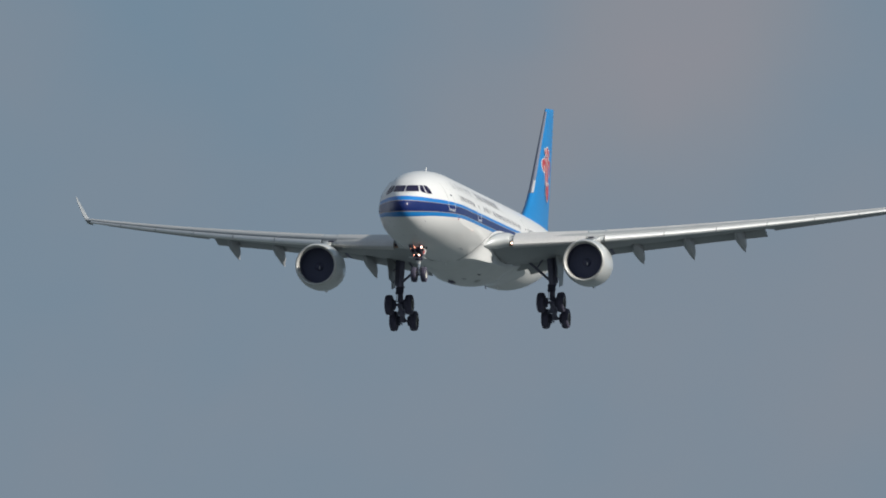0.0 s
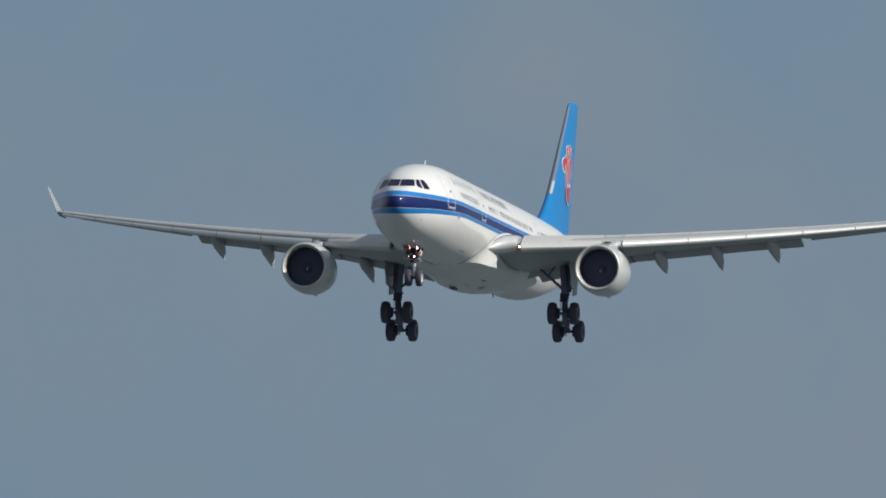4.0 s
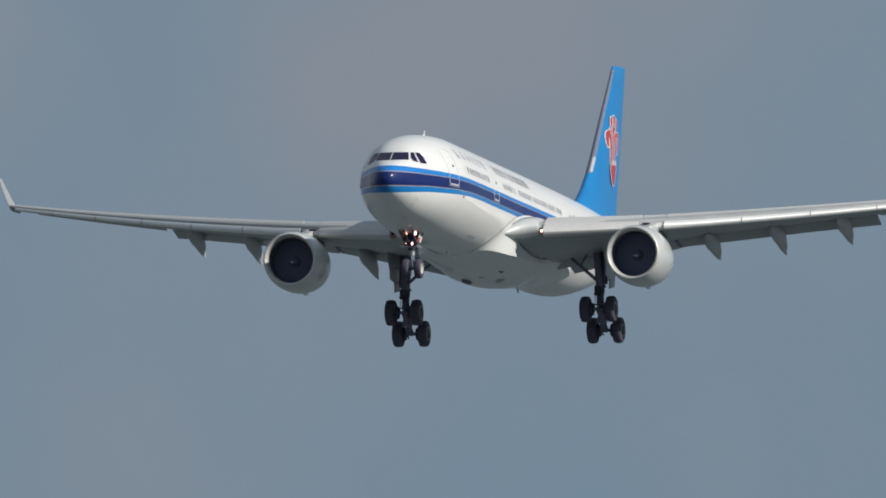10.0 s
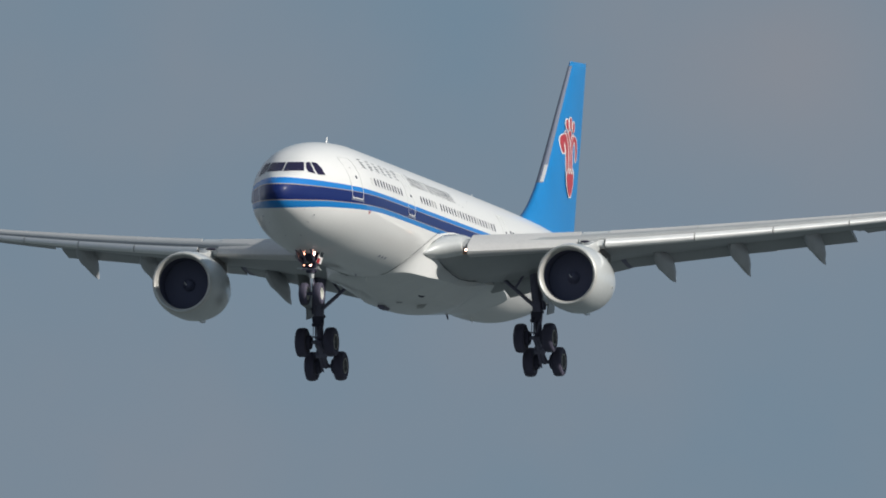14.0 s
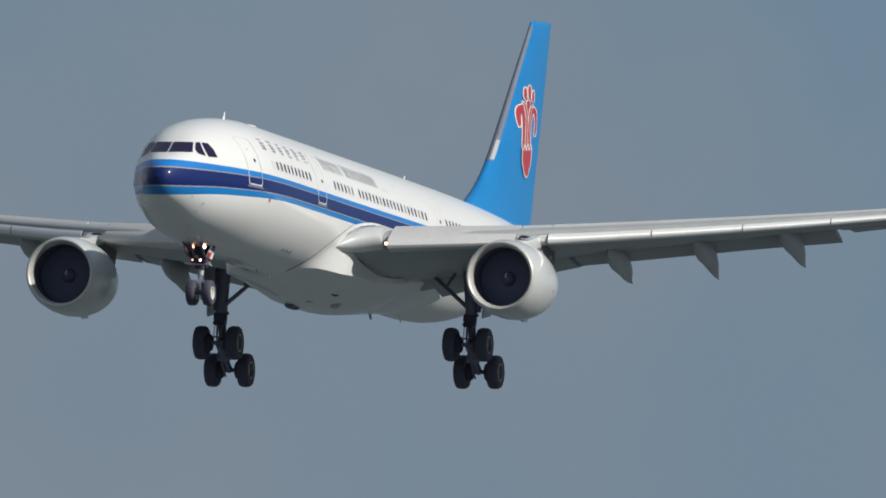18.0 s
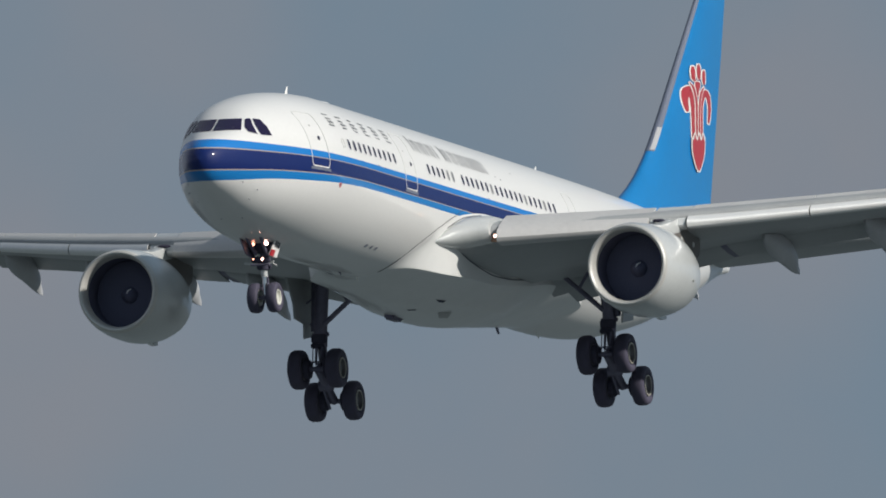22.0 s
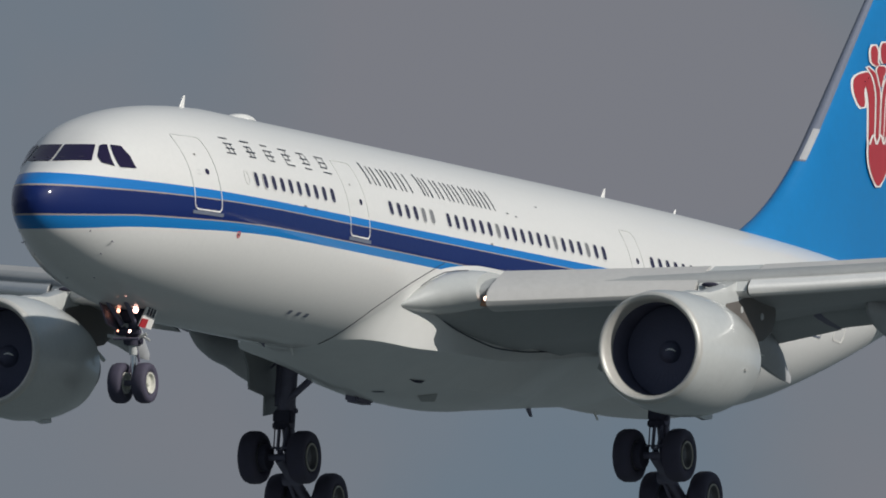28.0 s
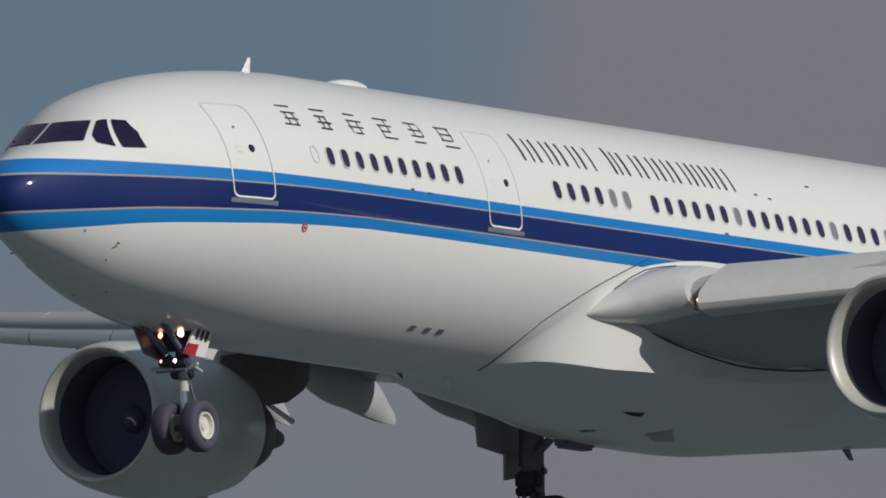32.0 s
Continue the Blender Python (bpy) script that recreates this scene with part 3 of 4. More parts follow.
def belly_sheet(corners, out=.012, cuts=4):
    """A four-cornered sheet of (x, y) corners laid against the underside of the fairing."""
    bm = bmesh.new()
    (ax, ay), (bx, by), (cx, cy), (dx, dy) = corners
    g = []
    for i in range(cuts + 1):
        row = []
        for k in range(cuts + 1):
            u, v = i / cuts, k / cuts
            x = (ax * (1 - u) + bx * u) * (1 - v) + (dx * (1 - u) + cx * u) * v
            y = (ay * (1 - u) + by * u) * (1 - v) + (dy * (1 - u) + cy * u) * v
            half = belly_half(x)[8:][::-1]
            z = float(np.interp(abs(y), [q[0] for q in half], [q[1] for q in half]))
            row.append(bm.verts.new((x, y, z - out)))
        g.append(row)
    for i in range(cuts):
        for k in range(cuts):
            bm.faces.new((g[i][k], g[i + 1][k], g[i + 1][k + 1], g[i][k + 1]))
    return bm


belly_part = belly()


def seam(side):
    """The sealed joint between the hull and the fairing, curving from the keel up to the wing root."""
    ts = np.linspace(.04, 1, 40)
    X = curve([0, .15, .35, .5, .65, .82, 1], [16.52, 16.38, 16.68, 17.25, 18.0, 18.9, 19.95])
    A = curve([0, .15, .35, .5, .65, .82, 1], [2.94, 2.60, 2.30, 2.12, 1.96, 1.82, 1.68])
    pts = [hull(X(u), side * A(u)) * 1.0 for u in ts]
    pts = [p + Vector((0, p.y, p.z)).normalized() * .012 for p in pts]
    return merged(*[tube(a, b, .010, .010, 6) for a, b in zip(pts, pts[1:])])


def root_seam(side):
    """The joint where the wing's underside meets the fairing; a dark tube draws its shade."""
    Z = curve([18.6, 19.7, 20.9, 22.2, 23.65, 25.1, 26.8, 28.2], [-1.62, -1.74, -1.98, -2.14, -2.24, -2.20, -2.06, -1.88])
    pts = []
    for x in np.linspace(20.1, 28.2, 30):
        half = belly_half(x)[:12][::-1]
        pts.append(Vector((x, side * (float(np.interp(Z(x), [q[1] for q in half], [q[0] for q in half])) + .012), Z(x))))
    return merged(*[tube(a, b, .02, .02, 6) for a, b in zip(pts, pts[1:])])


for s in (-1, 1):
    part("fairing_seam", seam(s), INK, belly_part, "dark sealed seam ahead of the wing root")
    part("root_seam", root_seam(s), INK, belly_part, "dark tube drawing the shaded joint under the wing root")
for corners, mat, text in ((((20.96, -1.43), (21.58, -1.62), (21.58, -1.50), (21.36, -1.43)), DARK, "dark air inlet in the fairing"),
                           (((22.49, -1.01), (23.04, -1.34), (23.76, -.94), (23.36, -.74)), STAIN, "grey outlet grille in the fairing"),
                           (((20.99, -.35), (21.2, -.62), (21.32, -.60), (21.18, -.36)), GEAR, "small dark vent")):
    part("belly_vent", belly_sheet(corners), mat, belly_part, text)
part("ram_scoop", block(21.85, 22.95, .42, .78, -3.76, -3.45, .06), GEAR, belly_part, "grey ram-air scoop below the fairing")
part("keel_aerial", plate([(31.75, 0, -3.02), (32.05, 0, -3.02), (32.24, 0, -3.31), (32.12, 0, -3.31)], .05), GEAR, belly_part, "small dark blade aerial on the keel")


def lamp(at, r, mat, parent):
    """A landing light: a flat lit lens, set back in a dark round housing that faces forward."""
    lens = part("landing_light", turned([(.02, r), (0, r), (-.004, r * .6), (-.006, .004)], "x", at, 16, True), mat, parent, "unlit landing light" if mat is GLASS else "lit landing light facing forward")
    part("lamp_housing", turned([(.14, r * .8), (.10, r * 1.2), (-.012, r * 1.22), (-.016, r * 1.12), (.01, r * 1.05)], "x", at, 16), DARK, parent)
    return lens


# ---- wings ----
KINK, TIP = 9.4, 28.8


def wing_frame(y):
    """Leading edge x and z, chord, incidence and thickness ratio at the span station y."""
    le = 19.55 + .6265 * (y - 3.74)
    te = 31.2 - .03 * (y - 3) if y < KINK else 31.0 + .348 * (y - KINK)
    u = (y - 3.7) / (TIP - 3.7)
    return le, -1.10 + .088 * (y - 3.7) + 1.08 * max(u, 0) ** 2, te - le, radians(4.2 - 3.4 * min(u * 2, 1) - 1.6 * u), .114 + .006 * min(max(u, 0) * 2.2, 1)


def foil(c, upper, thick):
    t = 5 * thick * (.2969 * math.sqrt(max(c, 0)) - .126 * c - .3516 * c * c + .2843 * c ** 3 - .1015 * c ** 4)
    camber = .012 * math.sin(math.pi * min(c, 1) ** 1.3) + .010 * math.sin(math.pi * c) * (c > .5)
    return camber + (t if upper else -t)


def wing_point(y, c, h, side):
    """A point at chord fraction c and height h (in chords) over the chord line."""
    le, z, chord, inc, thick = wing_frame(y)
    return Vector((le + (c * math.cos(inc) + h * math.sin(inc)) * chord, side * y, z + (h * math.cos(inc) - c * math.sin(inc)) * chord))


def wing_ring(y, c0, c1, side, n=16):
    thick = wing_frame(y)[4]
    cs = [c0 + (c1 - c0) * (1 - math.cos(math.pi * k / n)) / 2 for k in range(n + 1)]
    swell = .003 * min(max((6 - y) / 2.8, 0), 1)
    return [wing_point(y, c, foil(c, True, thick), side) for c in cs[::-1]] + [wing_point(y, c, foil(c, False, thick) - swell * math.sin(math.pi * c) ** .8, side) for c in cs[1:]]


def slat(y0, y1, side, ahead=0.052):
    """A leading-edge slat, run out ahead of and below the nose of the wing."""
    rings = []
    for y in np.linspace(y0, y1, 7):
        le, z, chord, inc, thick = wing_frame(y)
        w = min(.17, 1.0 / chord + .035)
        outer = [(c, foil(c, True, thick)) for c in np.linspace(w, 0, 12) ** 1.0] + [(c, foil(c, False, thick)) for c in np.linspace(.004, .05, 6)]
        inner = [(.05 + (w - .05) * k / 5, -.018 + (foil(w, True, thick) - .004 + .018) * (k / 5) ** .7) for k in range(6)]
        a = radians(18)
        ring = []
        for c, h in outer + inner:
            dc, dh = c - w, h - foil(w, True, thick)
            c2, h2 = dc * math.cos(a) - dh * math.sin(a), dh * math.cos(a) + dc * math.sin(a)
            ring.append(wing_point(y, w + c2 - ahead, foil(w, True, thick) + h2 + .006, side))
        rings.append(ring)
    return loft(rings)


def flap(y0, y1, side, angle=26, metres=1.5, lead=.775, tip_angle=None, tip_lead=None, tip_metres=None):
    rings = []
    for y in np.linspace(y0, y1, 9):
        le, z, chord, inc, thick = wing_frame(y)
        u = (y - y0) / (y1 - y0)
        a = radians(angle if tip_angle is None else angle + (tip_angle - angle) * u)
        at = lead if tip_lead is None else lead + (tip_lead - lead) * u
        size = (metres if tip_metres is None else metres + (tip_metres - metres) * min(u * 1.4, 1)) / chord
        ring = []
        n = 12
        cs = [(1 - math.cos(math.pi * k / n)) / 2 for k in range(n + 1)]
        for c, up in [(c, True) for c in cs[::-1]] + [(c, False) for c in cs[1:-1]]:
            t = 5 * .13 * (.2969 * math.sqrt(c) - .126 * c - .3516 * c * c + .2843 * c ** 3 - .1036 * c ** 4)
            h = (t if up else -t) + .02 * math.sin(math.pi * c)
            ring.append(wing_point(y, at + size * (c * math.cos(a) + h * math.sin(a)), -.004 + size * (h * math.cos(a) - c * math.sin(a)), side))
        rings.append(ring)
    return loft(rings)


def shroud(y0, y1, c1, side):
    """A thin panel that carries the upper skin on over the flap."""
    rings = []
    for y in (y0, (y0 + y1) / 2, y1):
        thick = wing_frame(y)[4]
        cs = [.775 + (c1 - .775) * k / 4 for k in range(5)]
        rings.append([wing_point(y, c, foil(c, True, thick) + .001, side) for c in cs] + [wing_point(y, c, foil(c, True, thick) - .006 * (1.1 - k / 4), side) for k, c in reversed(list(enumerate(cs)))])
    return loft(rings)


def canoe(y, tip_x, tip_z, side, length=4.6, half=.30, deep=.86):
    """A flap-track fairing: a long drooping canoe under the wing with a pointed tail."""
    rings = []
    x0 = tip_x - length
    z0 = wing_point(y, (x0 - wing_frame(y)[0]) / wing_frame(y)[2], -.045, 1).z
    for u in np.linspace(0, 1, 18):
        x = x0 + length * u
        droop = max(u - .5, 0) / .5
        zt = z0 + (tip_z - z0) * (u * .3 + .7 * droop ** 1.3)
        w = half * (math.sin(math.pi * min(u / .9, 1) ** .75) ** .6 if 0 < u < .9 else 0) + half * .55 * max(0, 1 - u) ** .5 * (u > .5)
        w = max(.012, min(w, half * (1.02 - u) ** .5 * 1.5))
        d = max(.02, deep * math.sin(math.pi * min(max(u, .02), .985)) ** .55)
        rings.append([Vector((x, side * y + w * math.cos(k), zt + .14 * (1 - u) - d * .3 * (1 - u) + d * .62 * math.sin(k))) for k in np.linspace(0, 2 * math.pi, 14, endpoint=False)])
    return loft(rings)


def wing(side):
    name = "port" if side < 0 else "starboard"
    ys = [2.4, 3.2, 3.7, 4.5, 6, 8, 9.4, 11, 14, 17, 19.52]
    rings = [wing_ring(y, 0, .80 if y > 3.5 else .72, side) for y in ys] + [wing_ring(y, 0, 1.0, side) for y in (19.53, 22, 25, 28, 28.8)]
    w = part("wing", loft(rings), WING_GREY, airliner, "swept grey %s wing with slats and flaps run out" % name, 60)
    part("slat", slat(4.19, 8.75, side), SLAT_GREY, w, "grey inboard leading-edge slat")
    part("leading_edge_cap", slat(8.80, 9.88, side, .040), NACELLE, w, "fixed pale leading edge above the pylon")
    edges = [9.95, 13.7, 17.0, 20.2, 23.2, 26.0, 28.45]
    for a, b in zip(edges, edges[1:]):
        part("slat", slat(a, b - .035, side), SLAT_GREY, w)
        part("slat_nose", slat_nose(a, b - .035, side), SILVER, w, "polished metal slat nose")
    part("flap", flap(3.45, 9.17, side, 13, 2.15, .782, 6, .79, 2.0), WING_GREY, w, "inboard flap lowered for landing")
    # Spoilers are unseen; the root one reaches further to keep sun off the fairing.
    for a, b, c in ((2.4, 5.0, 1.0), (5.03, 7.1, .94), (7.13, 9.3, .91), (9.45, 11.9, .88), (11.93, 14.4, .88), (14.43, 16.9, .88), (16.93, 19.45, .88)):
        part("spoiler", shroud(a, b, c, side), WING_GREY, w, "closed spoiler panel over the flap")
    # Dark filler stands in for the shade in the gap between the flaps.
    part("flap_gap_filler", flap(9.14, 9.44, side, 7, 1.80, .79), GEAR, w, "dark filler added for the shaded flap gap")
    part("flap", flap(9.42, 19.35, side, 11, 1.5, .775, 17, .80), WING_GREY, w, "outboard flap lowered for landing")
    part("aileron", loft([wing_ring_drop(y, side) for y in np.linspace(19.9, 27.6, 7)]), WING_GREY, w, "slightly drooped aileron")
    for y, tx, tz in ((7.56, 31.72, -2.42), (11.09, 32.4, -1.64), (14.42, 33.65, -1.33), (17.81, 34.75, -.72)):
        part("flap_track_fairing", canoe(y, tx, tz, side, 4.6 if y < 8 else 3.9), CANOE_GREY, w, "pointed grey flap-track fairing")
    # winglet
    rings = []
    for u in np.linspace(0, 1, 8):
        y, z = 28.75 + 1.38 * u ** .9, 2.08 + 2.0 * u
        le, c = 35.45 + 2.95 * u, 2.35 - 1.65 * u
        th = .09 * c
        nrm = Vector((0, side * -math.cos(radians(32)), math.sin(radians(32))))
        ring = []
        for k in range(16):
            a = 2 * math.pi * k / 16
            ring.append(Vector((le + c * (.5 - .5 * math.cos(a)), side * y, z)) + nrm * (th * .5 * math.sin(a) * (1.1 - .5 * (.5 - .5 * math.cos(a)))))
        rings.append(ring)
    part("winglet", loft(rings), WING_GREY, w, "upturned grey winglet")
    # wing-root fillet and landing light
    rings = []
    for y, x, z, h, up in ((2.22, 18.0, -1.60, .05, .05), (2.40, 18.08, -1.56, .14, .24), (2.62, 18.3, -1.46, .24, .44), (2.85, 18.6, -1.36, .32, .60), (3.1, 18.82, -1.27, .37, .68), (3.35, 19.04, -1.19, .40, .66), (3.6, 19.22, -1.11, .43, .60), (3.80, 19.34, -1.07, .44, .55), (3.92, 19.44, -1.05, .42, .50)):
        ring = [Vector((x + 2.6, side * y, z + up * .9)), Vector((x + 1.6, side * y, z + up))]
        ring += [Vector((x + .9 - .9 * math.cos(a), side * y, z + (up if a > 0 else h) * math.sin(a))) for a in np.linspace(math.pi / 2, -math.pi / 2, 15)]
        ring += [Vector((x + 1.6, side * y, z - h)), Vector((x + 2.6, side * y, z - h * .9))]
        rings.append(ring)
    part("wing_root_fillet", loft(rings), NACELLE, w, "rounded white wing-root fillet")
    rim = [Vector((r[2].x - .45, r[2].y, r[2].z - .04)) for r in rings[1:7]]
    part("fillet_seam", merged(*[tube(a, b, .013, .013, 6) for a, b in zip(rim, rim[1:])]), INK, w, "dark seam along the fillet")
    part("lamp_bay", block(19.82, 20.1, min(side * 3.85, side * 4.2), max(side * 3.85, side * 4.2), -1.46, -1.0, .03), BRASS, w, "brown weathered lamp bay beside the slat")
    lamp((19.77, side * 4.06, -1.27), .06, LAMP_DIM if side < 0 else GLASS, w)
    return w


def wing_ring_drop(y, side):
    le, z, chord, inc, thick = wing_frame(y)
    a = radians(7)
    ring = []
    for c, up in [(1, True), (.9, True), (.78, True), (.765, True), (.765, False), (.78, False), (.9, False)]:
        h = foil(c, up, thick) * 1.12
        dc = c - .765
        ring.append(wing_point(y, .765 + dc * math.cos(a) + h * math.sin(a) + .004, h * math.cos(a) - dc * math.sin(a), side))
    return ring


def slat_nose(y0, y1, side):
    """The bright wrap-around nose strip of an outboard slat."""
    rings = []
    for y in np.linspace(y0 + .01, y1 - .01, 7):
        le, z, chord, inc, thick = wing_frame(y)
        w = min(.17, 1.0 / chord + .035)
        a = radians(18)
        ring = []
        for lift in (.0022, -.001):
            pts = [(c, foil(c, True, thick) + lift) for c in (.028, .018, .010, .004, 0)] + [(c, foil(c, False, thick) - lift) for c in (.004, .010, .018)]
            if lift < 0:
                pts = pts[::-1]
            for c, h in pts:
                dc, dh = c - w - (lift if c < .006 else 0), h - foil(w, True, thick)
                ring.append(wing_point(y, w + dc * math.cos(a) - dh * math.sin(a) - .052, foil(w, True, thick) + dh * math.cos(a) + dc * math.sin(a) + .006, side))
        rings.append(ring)
    return loft(rings)


for s in (-1, 1):
    wing(s)


# ---- engines ----
ENG_Y, ENG_Z, LIP = 9.37, -2.70, 18.2


BLADE = skin("fan_blade", plate([(-.002, .28, -.0259), (.002, .28, .0259), (.004, 1.19, .110), (-.004, 1.19, -.110)], .008), FAN)


def engine(side):
    c = (0, side * ENG_Y, ENG_Z)
    shell = turned([(LIP + .16, 1.455), (LIP + .5, 1.53), (LIP + 1.2, 1.585), (LIP + 2.2, 1.595), (LIP + 3.0, 1.54), (LIP + 3.75, 1.42), (LIP + 4.45, 1.25),
                    (LIP + 4.45, 1.23), (LIP + 3.4, 1.22), (LIP + 2.0, 1.20)], "x", c, 64)
    for v in shell.verts:
        drop = (c[2] - v.co.z) / 1.6
        if drop > 0:
            v.co.z -= .03 * drop ** 2 * min(max((v.co.x - LIP - .2) / 1.2, 0), 1)
    inlet = turned([(LIP + .475, 1.213), (LIP + .7, 1.205), (LIP + .9, 1.20), (LIP + 1.5, 1.225), (LIP + 1.55, .3)], "x", c, 64)
    e = part("engine_nacelle", shell, NACELLE, airliner, "pale grey engine nacelle under the %s wing" % ("port" if side < 0 else "starboard"))
    part("inlet_lip", turned([(LIP + .175, 1.46), (LIP + .07, 1.435), (LIP + .015, 1.40), (LIP, 1.36), (LIP + .02, 1.315), (LIP + .08, 1.28), (LIP + .2, 1.242), (LIP + .36, 1.220), (LIP + .48, 1.211)], "x", c, 64), BARE_METAL, e, "bright metal inlet lip")
    part("drain_mast", plate([(LIP + 2.9, c[1] - .1, c[2] - 1.54), (LIP + 3.9, c[1] - .1, c[2] - 1.40), (LIP + 3.9, c[1] - .1, c[2] - 1.54), (LIP + 3.5, c[1] - .1, c[2] - 1.60)], .12), NACELLE, e)
    out = Vector((0, side * math.cos(.25), -math.sin(.25)))
    m0 = Vector((LIP + 2.75, c[1], c[2]))
    part("nacelle_marking", plate([m0 + out * 1.59, m0 + out * 1.58 + Vector((.14, 0, 0)), m0 + out * 1.58 + Vector((.14, 0, .06)), m0 + out * 1.59 + Vector((0, 0, .06))], .05), STAIN, e, "small grey cowling latch")
    part("inlet_duct", inlet, DUCT, e, "inlet duct coloured dark for its shade")
    part("core_nozzle", turned([(LIP + 3.3, 1.12), (LIP + 4.6, 1.06), (LIP + 5.1, .94), (LIP + 5.7, .72), (LIP + 5.7, .68), (LIP + 5.0, .60)], "x", c, 40), EXHAUST, e, "heat-stained core nozzle")
    part("drain_rod", tube((24.5, side * 9.2, -2.05), (25.66, side * 9.37, -2.30), .045, .06, 8), NACELLE, e, "pale drain rod behind the pylon")
    part("exhaust_plug", turned([(LIP + 5.2, .44), (LIP + 6.2, .36), (LIP + 6.9, .16), (LIP + 7.1, .02)], "x", c, 24, True), EXHAUST, e)
    # pylon
    def section(x, zl, zh, w):
        return [Vector((x, side * ENG_Y + sy * w * k, z)) for sy, z, k in ((-1, zl, .8), (-1, (zl + zh) / 2, 1), (-1, zh - .05, .9), (0, zh, 0), (1, zh - .05, .9), (1, (zl + zh) / 2, 1), (1, zl, .8))]
    # A solid dark body stands in for the shaded slot beside the slat.
    part("slat_slot_shade", turned([(-.24, .01), (-.19, .04), (-.1, .058), (.1, .058), (.19, .04), (.24, .01)], "y", (22.66, side * 9.12, -.70), 14, True), DARK, e, "dark body added for the shaded slot at the slat's end")
    # Bright stub added in place of sunlight on the slat's end.
    part("sunlit_slat_end", turned([(-.06, .01), (-.05, .05), (.05, .05), (.06, .01)], "y", (22.74, side * 9.46, -.74), 12, True), SILVER, e, "bright metal stub added for the slat's sunlit end")
    # The shade under the wing is put into the pylon's brown.
    part("pylon", loft([section(*q) for q in ((22.55, -1.75, -.80, .27), (23.5, -1.95, -.52, .29), (24.4, -2.08, -.5, .29), (25.2, -1.95, -.6, .25), (25.9, -1.65, -.8, .18), (26.25, -1.4, -.95, .08))]), BROWN, e, "engine pylon coloured dark brown for the wing's shade", 50)
    part("pylon_cap", loft([section(*q) for q in ((19.9, -1.26, -1.14, .05), (20.6, -1.32, -1.02, .16), (21.6, -1.4, -.94, .24), (22.6, -1.5, -.72, .28), (23.3, -1.35, -.52, .30), (23.9, -1.0, -.50, .30))]), NACELLE, e, "white pylon fairing over the nacelle", 50)
    for x, z in ((23.55, -1.28), (24.9, -1.35)):
        m = part("pylon_port", turned([(0, .10), (.02, .09), (.022, .01)], "y", (0, 0, 0), 14, True), NACELLE, e, "pale round access cover")
        m.matrix_basis = Matrix.Translation((x, side * (ENG_Y + .27), z)) @ (Matrix() if side > 0 else Matrix.Rotation(math.pi, 4, "Z"))
    return e


for s in (-1, 1):
    engine(s)


def fan_place(side, angle):
    """The pose of a fan on its shaft, in the airliner's space."""
    return Matrix.Translation((LIP + 1.42 - REF, side * ENG_Y, ENG_Z)) @ Matrix.Rotation(radians(angle), 4, "X")


def fan(side):
    """A fan that turns on its shaft: disc, blades and spinner with a white swirl."""
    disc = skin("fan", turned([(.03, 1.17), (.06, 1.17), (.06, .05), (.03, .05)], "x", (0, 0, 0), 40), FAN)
    f = new("fan", disc)
    f.parent = airliner
    f.matrix_basis = fan_place(side, 0)
    tagged(f, "dark turning fan in the engine inlet")
    for k in range(34):
        piece("fan_blade", BLADE, f, Matrix.Rotation(2 * math.pi * k / 34, 4, "X"))
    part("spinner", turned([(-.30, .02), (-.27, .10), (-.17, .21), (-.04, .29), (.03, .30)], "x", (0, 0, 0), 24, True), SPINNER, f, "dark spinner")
    swirl = []
    for u in np.linspace(0, 1, 9):
        r, a = .02 + .20 * u, .9 * u
        w = .016 * math.sin(math.pi * min(max(u, .06), .94)) + .006
        y, z = r * math.cos(a), r * math.sin(a)
        x = -.33 + .50 * r
        ny, nz = -math.sin(a + .5), math.cos(a + .5)
        swirl.append([Vector((x, -y - ny * w, -z - nz * w)), Vector((x, -y + ny * w, -z + nz * w)), Vector((x + .05, -y + ny * w, -z + nz * w)), Vector((x + .05, -y - ny * w, -z - nz * w))])
    part("spinner_mark", loft(swirl), EMBLEM_WHITE, f, "white swirl on the spinner")
    return f


FANS = [(s, fan(s)) for s in (-1, 1)]


# ---- fin and tailplane ----
FIN_LE = curve([2.5, 2.9, 3.3, 4.0, 5.0, 6.0, 8.5, 11.25], [45.2, 46.1, 46.95, 48.1, 49.35, 50.35, 52.7, 55.3])
FIN_TE = curve([2.0, 11.45], [55.9, 58.45])


def fin_half(x, z):
    """Half the fin's thickness at station x and height z."""
    le, te = FIN_LE(z), FIN_TE(z)
    c = min(max((x - le) / (te - le), 0), 1)
    return .5 * (te - le) * .105 * 2 * 5 * (.2969 * math.sqrt(c) - .126 * c - .3516 * c * c + .2843 * c ** 3 - .1036 * c ** 4) * .5 * 2


